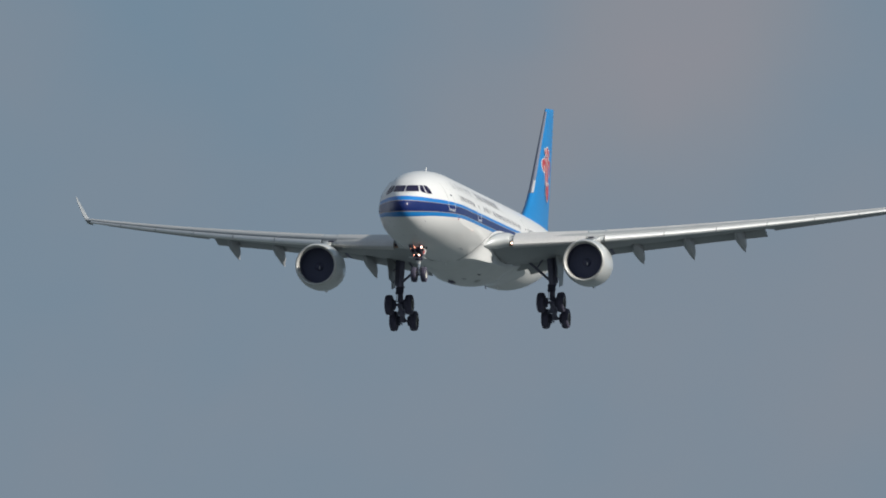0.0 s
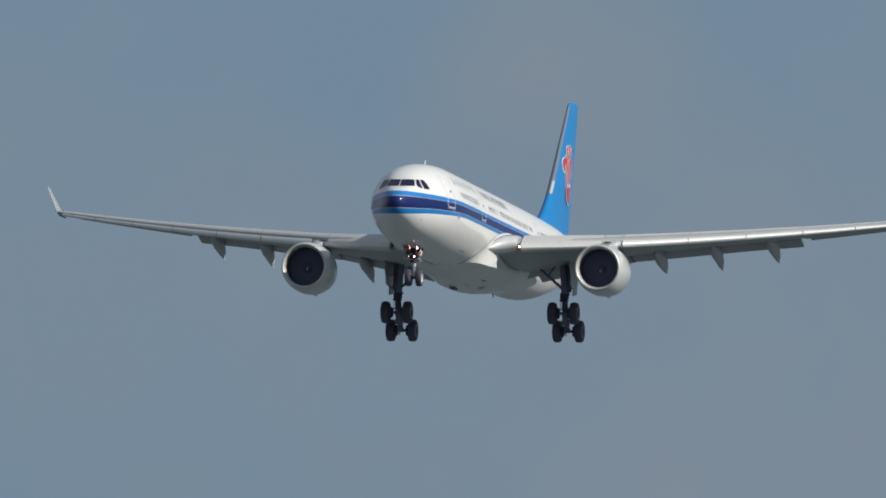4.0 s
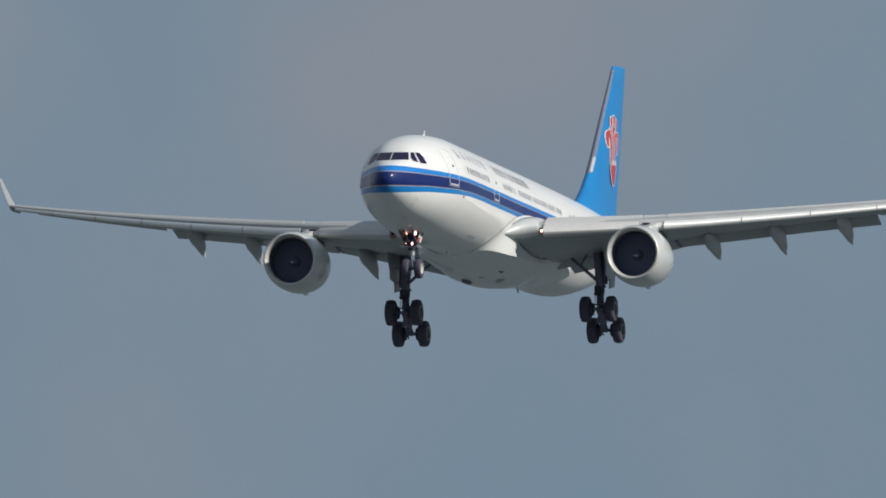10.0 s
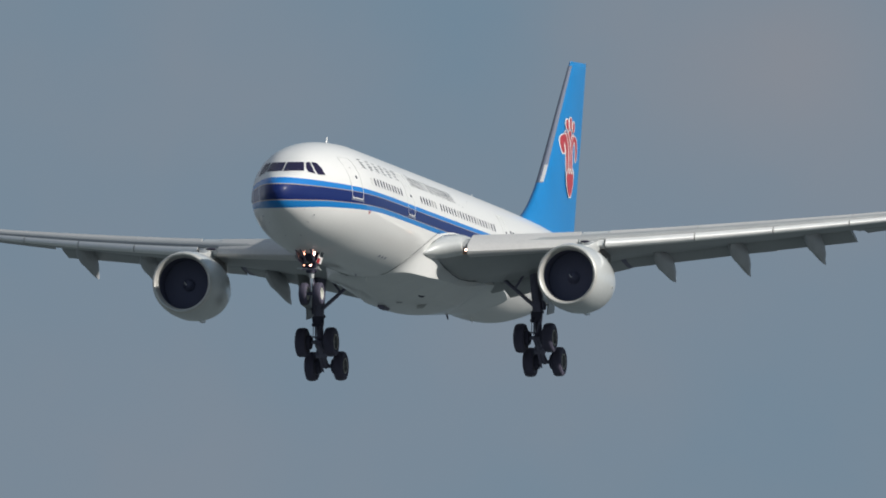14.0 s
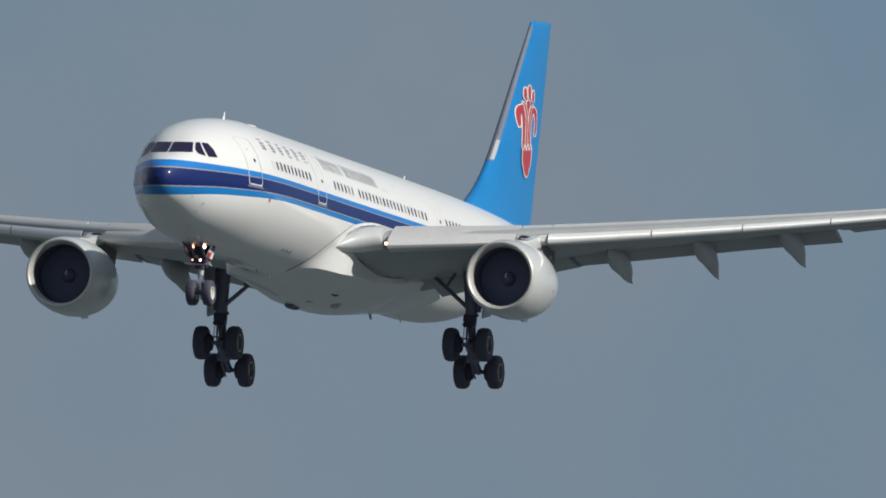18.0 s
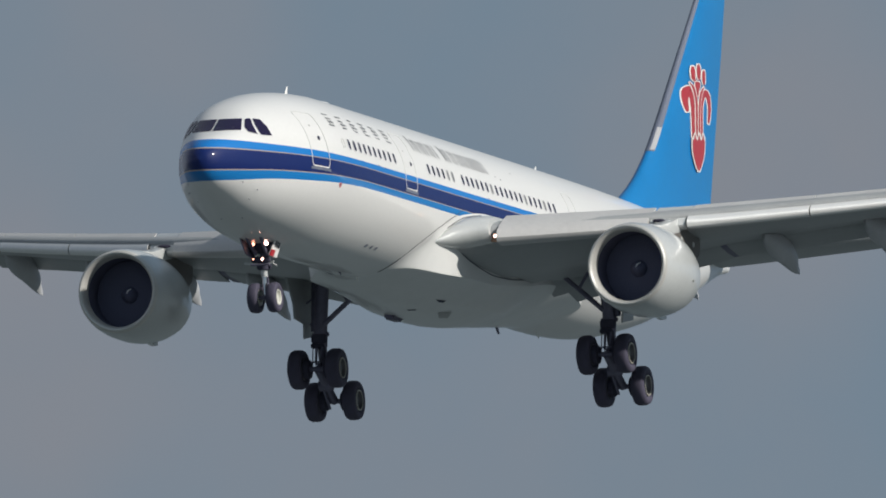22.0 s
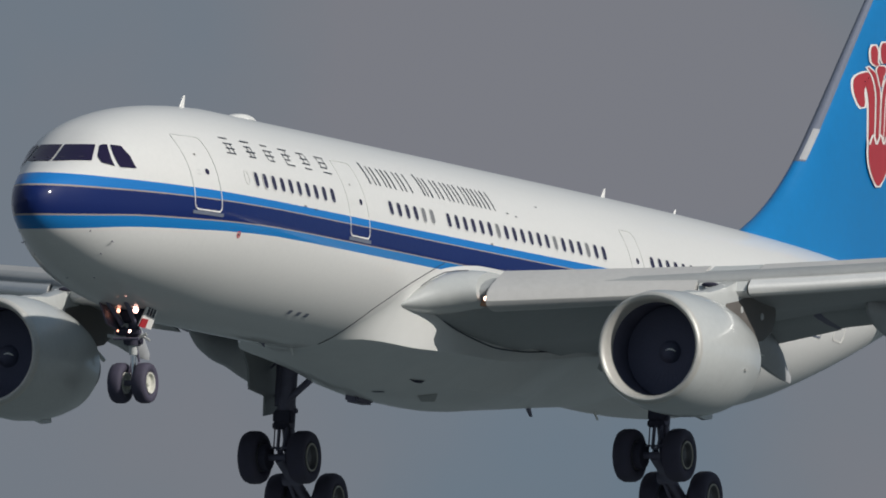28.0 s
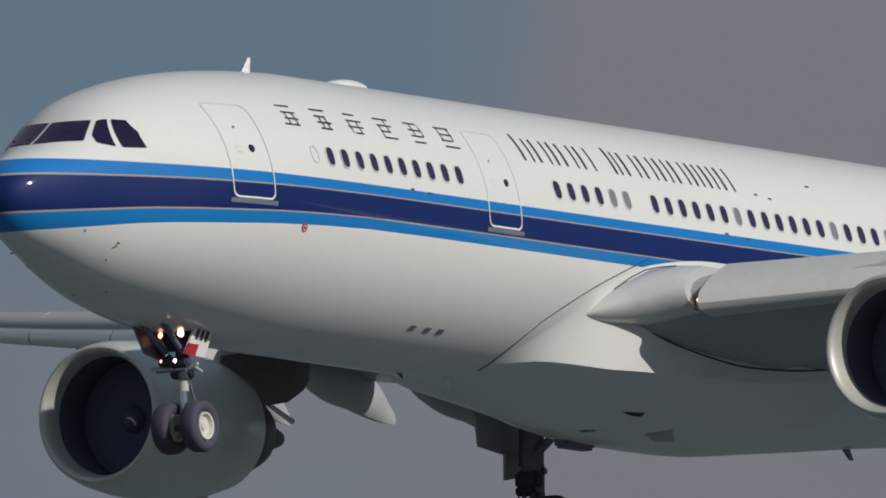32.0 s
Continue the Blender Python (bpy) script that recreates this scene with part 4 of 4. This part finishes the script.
def fin():
    rings = []
    for z in list(np.linspace(2.0, 6, 15)) + list(np.linspace(6.6, 11.1, 9)) + [11.25, 11.33]:
        shrink = 1.0 if z < 11.2 else (.8 if z < 11.3 else .35)
        le, te = FIN_LE(z), FIN_TE(z)
        xs = [le + (te - le) * (1 - math.cos(math.pi * k / 18)) / 2 for k in range(19)]
        dz = lambda x: (x - le) / (te - le) * .18 * max(0, (z - 9) / 2.3)
        rings.append([Vector((x, fin_half(x, z) * shrink, z + dz(x))) for x in xs[::-1]] + [Vector((x, -fin_half(x, z) * shrink, z + dz(x))) for x in xs[1:-1]])
    f = part("fin", loft(rings), FIN_BLUE, airliner, "tall swept fin painted bright blue", 60)
    strip = []
    for z in np.linspace(4.9, 11.1, 20):
        le = FIN_LE(z)
        w = .022 * (FIN_TE(z) - le) + .07
        strip.append([Vector((le + w * u, v * (fin_half(le + w * u, z) + .006), z)) for u, v in ((1, -1), (.6, -1), (.3, -1), (.1, -1), (-.02, 0), (.1, 1), (.3, 1), (.6, 1), (1, 1))])
    part("fin_leading_edge", loft(strip, False, False), FIN_EDGE, f, "worn grey leading edge strip")
    panel = []
    for z in np.linspace(4.95, 5.85, 5):
        le = FIN_LE(z)
        panel.append([Vector((le + .22 * u, -(fin_half(le + .22 * u, z) + .011), z)) for u in (.08, .3, .6, 1)])
    part("fin_edge_panel", loft(panel, False, False), CANOE_GREY, f, "pale replaced edge panel")
    return f


tail = fin()


def on_fin(p, q, lift, side):
    """A point of the emblem's drawing sheet (p across, q up, from the tip of its base) on the fin's skin."""
    x, z = 54.14 + .0222 * p, 4.62 + .0068 * q + .0020 * p
    return Vector((x, side * (fin_half(x, z) + lift), z))


def stroke(path, widths, lift, side=-1, steps=28):
    """A painted band of varying width along a smooth path on the drawing sheet."""
    n = len(path)
    cx, cz = curve(range(n), [p[0] for p in path]), curve(range(n), [p[1] for p in path])
    cw = curve(range(n), widths)
    rows = []
    for k in range(steps + 1):
        u = (n - 1) * k / steps
        a, b = Vector((cx(u - .02), cz(u - .02))), Vector((cx(u + .02), cz(u + .02)))
        d = (b - a).normalized() if (b - a).length > 1e-6 else Vector((0, 1))
        nrm = Vector((-d.y, d.x))
        p = Vector((cx(u), cz(u)))
        rows.append([on_fin(q.x, q.y, lift, side) for q in (p + nrm * cw(u) * w for w in (-1, -.5, 0, .5, 1))])
    return loft(rows, False, False)


def emblem(side):
    """A stylised red flower with white edging: two curling petals, three buds, slim stems and a rounded base."""
    def banded(name, path, widths, lift, text="", edge=6.0):
        ends = list(path)
        a, b = Vector(path[-2]), Vector(path[-1])
        ends[-1] = tuple(b + (b - a).normalized() * edge)
        part("emblem_edge", stroke(ends, [w + edge for w in widths], lift, side), EMBLEM_WHITE, tail)
        part(name, stroke(path, widths, lift + .010, side), EMBLEM_RED, tail, text)
    banded("emblem_petal", [(-27, 180), (-27, 310), (-30, 388), (-40, 432), (-58, 424), (-66, 380), (-60, 334), (-57, 316)], [9, 10, 14, 21, 20, 15, 11, 5], .008, "curled red petal edged in white")
    banded("emblem_petal", [(25, 180), (24, 318), (32, 388), (52, 420), (73, 388), (80, 330), (76, 272), (75, 258)], [8, 9, 12, 16, 13, 10, 8, 3], .008, "curled red petal edged in white")
    banded("emblem_stem", [(-8, 180), (-7, 340), (-18, 430), (-40, 472)], [5.5, 6, 7, 2], .022, "narrow red stem edged in white", 4.4)
    banded("emblem_stem", [(9, 180), (11, 340), (22, 415), (40, 450)], [5, 5.5, 6.5, 2], .022, "narrow red stem edged in white", 4.4)
    banded("emblem_stem", [(-1, 395), (-1, 425), (0, 460), (0, 476)], [2, 7, 15, 9], .036, "red heart of the flower", 4.4)
    for p, q, s in ((-22, 526, 1.15), (8, 536, 1.2), (37, 508, 1.1)):
        banded("emblem_bud", [(p + (10 if p < -20 else 2), q - 42 * s), (p, q - 24 * s), (p, q), (p, q + 18 * s), (p, q + 27 * s)], [4, 8 * s, 9 * s, 7 * s, 3], .036, "small red bud", 5.4)
    banded("emblem_base", [(0, 186), (0, 140), (0, 100), (0, 55), (0, 22), (0, 6)], [39, 40, 37, 27, 14, 4], .050, "rounded red flower base")
    for p in (-26, 0, 26):
        part("emblem_point", stroke([(p, 178), (p, 190), (p, 204)], [12, 8, 1], .066, side, 6), EMBLEM_RED, tail)
        part("emblem_edge", stroke([(p - 12, 168), (p - 6, 192), (p, 206), (p + 6, 192), (p + 12, 168)], [3.0] * 5, .070, side, 12), EMBLEM_WHITE, tail)


for s in (-1, 1):
    emblem(s)


def tailplane(side):
    rings = []
    for y, le, te, z, t in ((.6, 49.8, 55.6, 1.30, .11), (2.0, 50.7, 55.9, 1.42, .10), (5.5, 53.1, 56.9, 1.80, .095), (9.3, 55.6, 57.9, 2.22, .09), (9.7, 56.1, 58.0, 2.26, .05)):
        ring = []
        for k in range(22):
            a = 2 * math.pi * k / 22
            c = .5 - .5 * math.cos(a)
            h = 5 * t * (.2969 * math.sqrt(c) - .126 * c - .3516 * c * c + .2843 * c ** 3 - .1036 * c ** 4)
            ring.append(Vector((le + (te - le) * c, side * y, z + (te - le) * h * (1 if math.sin(a) > 0 else -1))))
        rings.append(ring)
    return part("tailplane", loft(rings), WING_GREY, airliner, "grey horizontal tailplane", 60)


for s in (-1, 1):
    tailplane(s)


# ---- landing gear ----
def tyre_mesh(name, r, half):
    prof = [(-half * .55, r * .52), (-half * .92, r * .62), (-half, r * .80), (-half * .86, r * .93), (-half * .5, r * .99), (0, r), (half * .5, r * .99), (half * .86, r * .93), (half, r * .80), (half * .92, r * .62), (half * .55, r * .52)]
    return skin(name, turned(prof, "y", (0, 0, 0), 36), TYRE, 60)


def rim_mesh(name, r, half, mat=None):
    prof = [(half * .62, r * .535), (half * .90, r * .52), (half * .86, r * .46), (half * .40, r * .40), (half * .34, r * .18), (half * .62, r * .15), (half * .66, r * .02)]
    prof = [(-a, q) for a, q in prof[::-1]] + prof
    return skin(name, turned(prof, "y", (0, 0, 0), 28), mat or RIM, 30)


MAIN_TYRE, MAIN_RIM = tyre_mesh("tyre", .70, .25), rim_mesh("rim", .70, .25)
MAIN_FLANGE = skin("rim_flange", turned([(-.215, .372), (-.240, .368), (-.241, .335), (-.226, .33)], "y", (0, 0, 0), 28), FLANGE)
NOSE_TYRE, NOSE_RIM = tyre_mesh("tyre", .525, .19), rim_mesh("rim", .525, .19, PALE_RIM)


def main_gear(side):
    y0 = side * 5.34
    front, rear = Vector((28.07, y0, -4.68)), Vector((29.87, y0, -5.65))
    pivot = (front + rear) / 2
    top = Vector((28.32, side * 5.20, -1.3))
    knee = Vector((28.45, y0, -3.55))
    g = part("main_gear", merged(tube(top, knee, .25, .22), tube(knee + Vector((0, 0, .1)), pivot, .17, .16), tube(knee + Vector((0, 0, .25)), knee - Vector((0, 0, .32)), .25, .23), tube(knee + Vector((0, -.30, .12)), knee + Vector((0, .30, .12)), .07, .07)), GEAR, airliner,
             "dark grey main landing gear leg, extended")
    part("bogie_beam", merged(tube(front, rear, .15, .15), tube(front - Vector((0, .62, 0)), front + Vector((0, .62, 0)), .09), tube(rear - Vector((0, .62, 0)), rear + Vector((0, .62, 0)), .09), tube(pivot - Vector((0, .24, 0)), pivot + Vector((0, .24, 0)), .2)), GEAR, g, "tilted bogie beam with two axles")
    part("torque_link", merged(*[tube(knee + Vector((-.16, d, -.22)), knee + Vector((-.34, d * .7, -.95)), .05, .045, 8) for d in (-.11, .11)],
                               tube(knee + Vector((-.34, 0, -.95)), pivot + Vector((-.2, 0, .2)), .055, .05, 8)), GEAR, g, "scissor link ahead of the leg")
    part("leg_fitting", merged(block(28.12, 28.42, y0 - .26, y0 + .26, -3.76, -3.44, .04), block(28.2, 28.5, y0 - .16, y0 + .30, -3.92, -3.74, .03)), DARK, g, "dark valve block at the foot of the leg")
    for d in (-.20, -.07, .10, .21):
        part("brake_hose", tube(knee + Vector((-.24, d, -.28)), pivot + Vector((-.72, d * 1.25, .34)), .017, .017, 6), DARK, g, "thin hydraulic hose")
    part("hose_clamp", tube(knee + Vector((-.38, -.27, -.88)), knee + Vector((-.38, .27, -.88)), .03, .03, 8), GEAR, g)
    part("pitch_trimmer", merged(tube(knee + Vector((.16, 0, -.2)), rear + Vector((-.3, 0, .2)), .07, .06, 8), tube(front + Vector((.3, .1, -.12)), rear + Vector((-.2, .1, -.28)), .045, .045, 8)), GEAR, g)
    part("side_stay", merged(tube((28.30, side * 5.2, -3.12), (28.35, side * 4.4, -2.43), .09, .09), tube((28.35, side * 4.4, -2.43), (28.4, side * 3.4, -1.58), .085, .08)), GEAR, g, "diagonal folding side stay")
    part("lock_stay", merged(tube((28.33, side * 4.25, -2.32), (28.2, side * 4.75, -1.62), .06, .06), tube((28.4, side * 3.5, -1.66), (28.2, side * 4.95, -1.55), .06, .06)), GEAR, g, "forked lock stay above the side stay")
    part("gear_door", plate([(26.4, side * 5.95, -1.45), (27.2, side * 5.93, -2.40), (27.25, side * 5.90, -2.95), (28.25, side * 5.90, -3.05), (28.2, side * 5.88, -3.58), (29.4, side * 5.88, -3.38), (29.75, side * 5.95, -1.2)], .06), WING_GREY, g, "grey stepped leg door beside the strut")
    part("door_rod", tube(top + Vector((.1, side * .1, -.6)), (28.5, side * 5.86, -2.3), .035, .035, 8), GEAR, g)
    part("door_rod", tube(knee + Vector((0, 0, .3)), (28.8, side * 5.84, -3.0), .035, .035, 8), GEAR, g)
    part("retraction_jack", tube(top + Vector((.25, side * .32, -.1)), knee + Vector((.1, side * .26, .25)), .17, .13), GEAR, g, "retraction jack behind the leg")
    for axle in (front, rear):
        for d in (-.70, .70):
            m = Matrix.Translation(axle + Vector((0, d, 0)))
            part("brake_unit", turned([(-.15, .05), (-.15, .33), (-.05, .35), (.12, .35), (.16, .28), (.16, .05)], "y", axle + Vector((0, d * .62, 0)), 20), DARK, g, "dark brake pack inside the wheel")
            piece("tyre", MAIN_TYRE, g, m, "black main gear tyre")
            piece("rim", MAIN_RIM, g, m, "metal wheel rim")
            piece("rim_flange", MAIN_FLANGE, g, m if d < 0 else m @ Matrix.Rotation(math.pi, 4, "Z"), "rim edge coloured pale for the sun on it")
    return g


for s in (-1, 1):
    main_gear(s)


def nose_gear():
    axle = Vector((6.68, 0, -4.52))
    top = Vector((6.62, 0, -2.4))
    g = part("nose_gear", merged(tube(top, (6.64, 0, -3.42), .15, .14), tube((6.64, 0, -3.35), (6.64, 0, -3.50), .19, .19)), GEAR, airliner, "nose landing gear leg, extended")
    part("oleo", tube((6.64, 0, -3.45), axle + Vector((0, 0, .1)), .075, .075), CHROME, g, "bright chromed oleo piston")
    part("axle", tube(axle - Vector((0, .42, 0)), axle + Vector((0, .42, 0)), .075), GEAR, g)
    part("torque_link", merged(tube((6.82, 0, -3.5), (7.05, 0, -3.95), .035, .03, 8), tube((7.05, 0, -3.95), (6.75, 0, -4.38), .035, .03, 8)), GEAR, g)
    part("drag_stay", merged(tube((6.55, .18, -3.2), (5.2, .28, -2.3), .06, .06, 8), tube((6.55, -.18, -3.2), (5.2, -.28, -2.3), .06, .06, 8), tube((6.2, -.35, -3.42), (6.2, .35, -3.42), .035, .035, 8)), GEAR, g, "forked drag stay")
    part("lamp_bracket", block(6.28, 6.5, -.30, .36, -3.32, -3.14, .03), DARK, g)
    # A plain dark block fills the bay round the leg.
    part("bay_block", block(6.34, 6.8, -.40, .40, -2.98, -2.40, .05), DARK, g, "dark block filling the wheel bay round the leg")
    for y, z, r, mat in ((-.21, -2.68, .072, LAMP), (.27, -2.69, .058, LAMP_SOFT), (-.06, -3.22, .042, LAMP), (.27, -3.21, .032, LAMP_SOFT), (-.215, -2.50, .028, LAMP_SOFT)):
        lamp((6.26, y, z), r, mat, g)
    # Dark grey colour stands in for shade on this door's inner face.
    part("leg_door", plate([(5.68, .56, -2.50), (6.42, .56, -2.50), (6.66, .32, -3.16), (6.25, .32, -3.18), (5.83, .40, -3.06)], .04), GEAR, g, "leg door coloured dark for its shade")
    part("marked_door", plate([(6.30, -.56, -2.47), (6.93, -.56, -2.52), (6.87, -.36, -3.13), (6.12, -.36, -3.10)], .04), EMBLEM_WHITE, g, "white leg door with a red square and dark bars")
    part("red_square", plate([(6.17, -.452, -2.90), (6.52, -.452, -2.90), (6.50, -.372, -3.13), (6.11, -.374, -3.11)], .03), RED, g, "red square on the leg door")
    for k in range(3):
        x = 6.34 + .17 * k
        part("number_bar", plate([(x + .03, -.553, -2.56 - .014 * k), (x + .13, -.553, -2.57 - .014 * k), (x + .10, -.478, -2.81 - .014 * k), (x, -.478, -2.80 - .014 * k)], .03), INK, g)
    part("bay_strut", tube((6.3, .34, -2.72), (6.34, .17, -3.10), .05, .06, 8), NACELLE, g, "pale strut beside the leg")
    part("steering_arm", tube((6.6, .70, -3.31), (6.6, .18, -3.36), .045, .05, 8), NACELLE, g, "pale steering arm")
    part("steering_arm", merged(tube((6.6, -.14, -3.38), (6.6, -.38, -3.27), .045, .04, 8), tube((6.6, -.30, -3.33), (6.6, -.48, -3.44), .035, .03, 8)), NACELLE, g)
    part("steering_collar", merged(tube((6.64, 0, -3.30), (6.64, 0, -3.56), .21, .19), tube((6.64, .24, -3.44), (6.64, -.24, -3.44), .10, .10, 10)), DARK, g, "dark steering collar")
    part("oleo_cap", tube((6.64, 0, -3.56), (6.65, 0, -3.80), .12, .11), NACELLE, g)
    for d in (-.34, .34):
        m = Matrix.Translation(axle + Vector((0, d, 0)))
        piece("tyre", NOSE_TYRE, g, m, "black nose wheel tyre")
        piece("rim", NOSE_RIM, g, m, "pale metal nose wheel rim")


nose_gear()


def flight(t, heading, pitch, roll):
    """The pose of the airliner on its straight final approach: a steady sink towards -X, with small corrections in attitude."""
    place = Vector((2864.700 - 66.6550 * t, 526.825 - 2.7170 * t, 173.298 - 3.4202 * t)) + Vector(EYE)
    turn = (Matrix.Rotation(radians(-heading), 4, "Z") @ Matrix.Rotation(radians(pitch), 4, "Y") @ Matrix.Rotation(radians(-roll), 4, "X"))
    return Matrix.Translation(place) @ turn


def motions():
    for side, rotor in FANS:
        walk(rotor, [(.4 * k, fan_place(side, 76 * k + 30)) for k in range(81)])
    walk(airliner, [
        (0.0, flight(0.0, -0.016, 1.675, 0.273)),
        (0.5, flight(0.5, 0.098, 1.670, 0.722)),
        (1.0, flight(1.0, -0.058, 1.783, 0.959)),
        (1.5, flight(1.5, 0.199, 1.759, -0.021)),
        (2.0, flight(2.0, -0.002, 1.533, -0.596)),
        (2.5, flight(2.5, -0.082, 1.617, -0.954)),
        (3.0, flight(3.0, -0.228, 1.477, -0.623)),
        (3.5, flight(3.5, -0.080, 1.844, -0.911)),
        (5.5, flight(5.5, -0.218, 2.440, -1.113)),
        (6.0, flight(6.0, -0.324, 2.654, -0.754)),
        (6.5, flight(6.5, -0.192, 2.607, -0.456)),
        (7.0, flight(7.0, -0.234, 2.571, -0.170)),
        (7.5, flight(7.5, -0.250, 2.427, -0.437)),
        (8.0, flight(8.0, -0.322, 2.381, -0.862)),
        (8.5, flight(8.5, -0.339, 2.312, -1.122)),
        (9.0, flight(9.0, -0.008, 2.304, -0.373)),
        (9.5, flight(9.5, -0.090, 2.293, 0.014)),
        (10.0, flight(10.0, -0.077, 2.263, 0.305)),
        (10.5, flight(10.5, 0.134, 2.284, 0.461)),
        (11.0, flight(11.0, 0.155, 2.254, 0.743)),
        (11.5, flight(11.5, 0.203, 2.167, 0.777)),
        (12.0, flight(12.0, 0.319, 2.114, 0.948)),
        (12.5, flight(12.5, 0.406, 1.934, 0.894)),
        (13.0, flight(13.0, 0.459, 2.020, 0.319)),
        (13.5, flight(13.5, 0.321, 1.997, 0.145)),
        (14.0, flight(14.0, 0.366, 2.056, 0.231)),
        (14.5, flight(14.5, 0.291, 1.994, -0.099)),
        (16.5, flight(16.5, -0.005, 1.771, -0.735)),
        (17.0, flight(17.0, -0.125, 1.731, -0.843)),
        (17.5, flight(17.5, -0.095, 1.711, -0.815)),
        (18.0, flight(18.0, -0.249, 1.741, -1.374)),
        (18.5, flight(18.5, -0.236, 1.960, -0.787)),
        (19.0, flight(19.0, -0.326, 2.181, -0.258)),
        (19.5, flight(19.5, -0.295, 2.203, 0.063)),
        (20.0, flight(20.0, -0.282, 2.292, 0.367)),
        (20.5, flight(20.5, -0.076, 2.198, 1.491)),
        (21.0, flight(21.0, -0.029, 2.162, 1.721)),
        (21.5, flight(21.5, 0.008, 2.142, 1.178)),
        (22.0, flight(22.0, 0.175, 2.084, 1.642)),
        (22.5, flight(22.5, 0.514, 2.036, 2.190)),
        (23.0, flight(23.0, 0.764, 2.035, 1.934)),
        (23.5, flight(23.5, 0.778, 2.075, 0.764)),
        (24.0, flight(24.0, 0.427, 2.325, -0.080)),
        (24.5, flight(24.5, 0.205, 2.051, 0.365)),
        (26.5, flight(26.5, -0.281, 1.990, -1.129)),
        (27.0, flight(27.0, -0.484, 1.686, -1.440)),
        (27.5, flight(27.5, -0.436, 1.259, -0.560)),
        (28.0, flight(28.0, -0.594, 1.148, -1.234)),
        (28.5, flight(28.5, -0.503, 1.161, -0.571)),
        (29.0, flight(29.0, -0.387, 1.086, 0.805)),
        (29.5, flight(29.5, -0.219, 1.078, 1.171)),
        (30.0, flight(30.0, -0.074, 0.929, 1.703)),
        (30.5, flight(30.5, 0.088, 0.830, 1.471)),
        (31.0, flight(31.0, 0.387, 0.868, 2.059)),
        (31.5, flight(31.5, 0.664, 0.839, 2.043)),
        (32.0, flight(32.0, 0.779, 0.786, 2.091)),
    ])


motions()
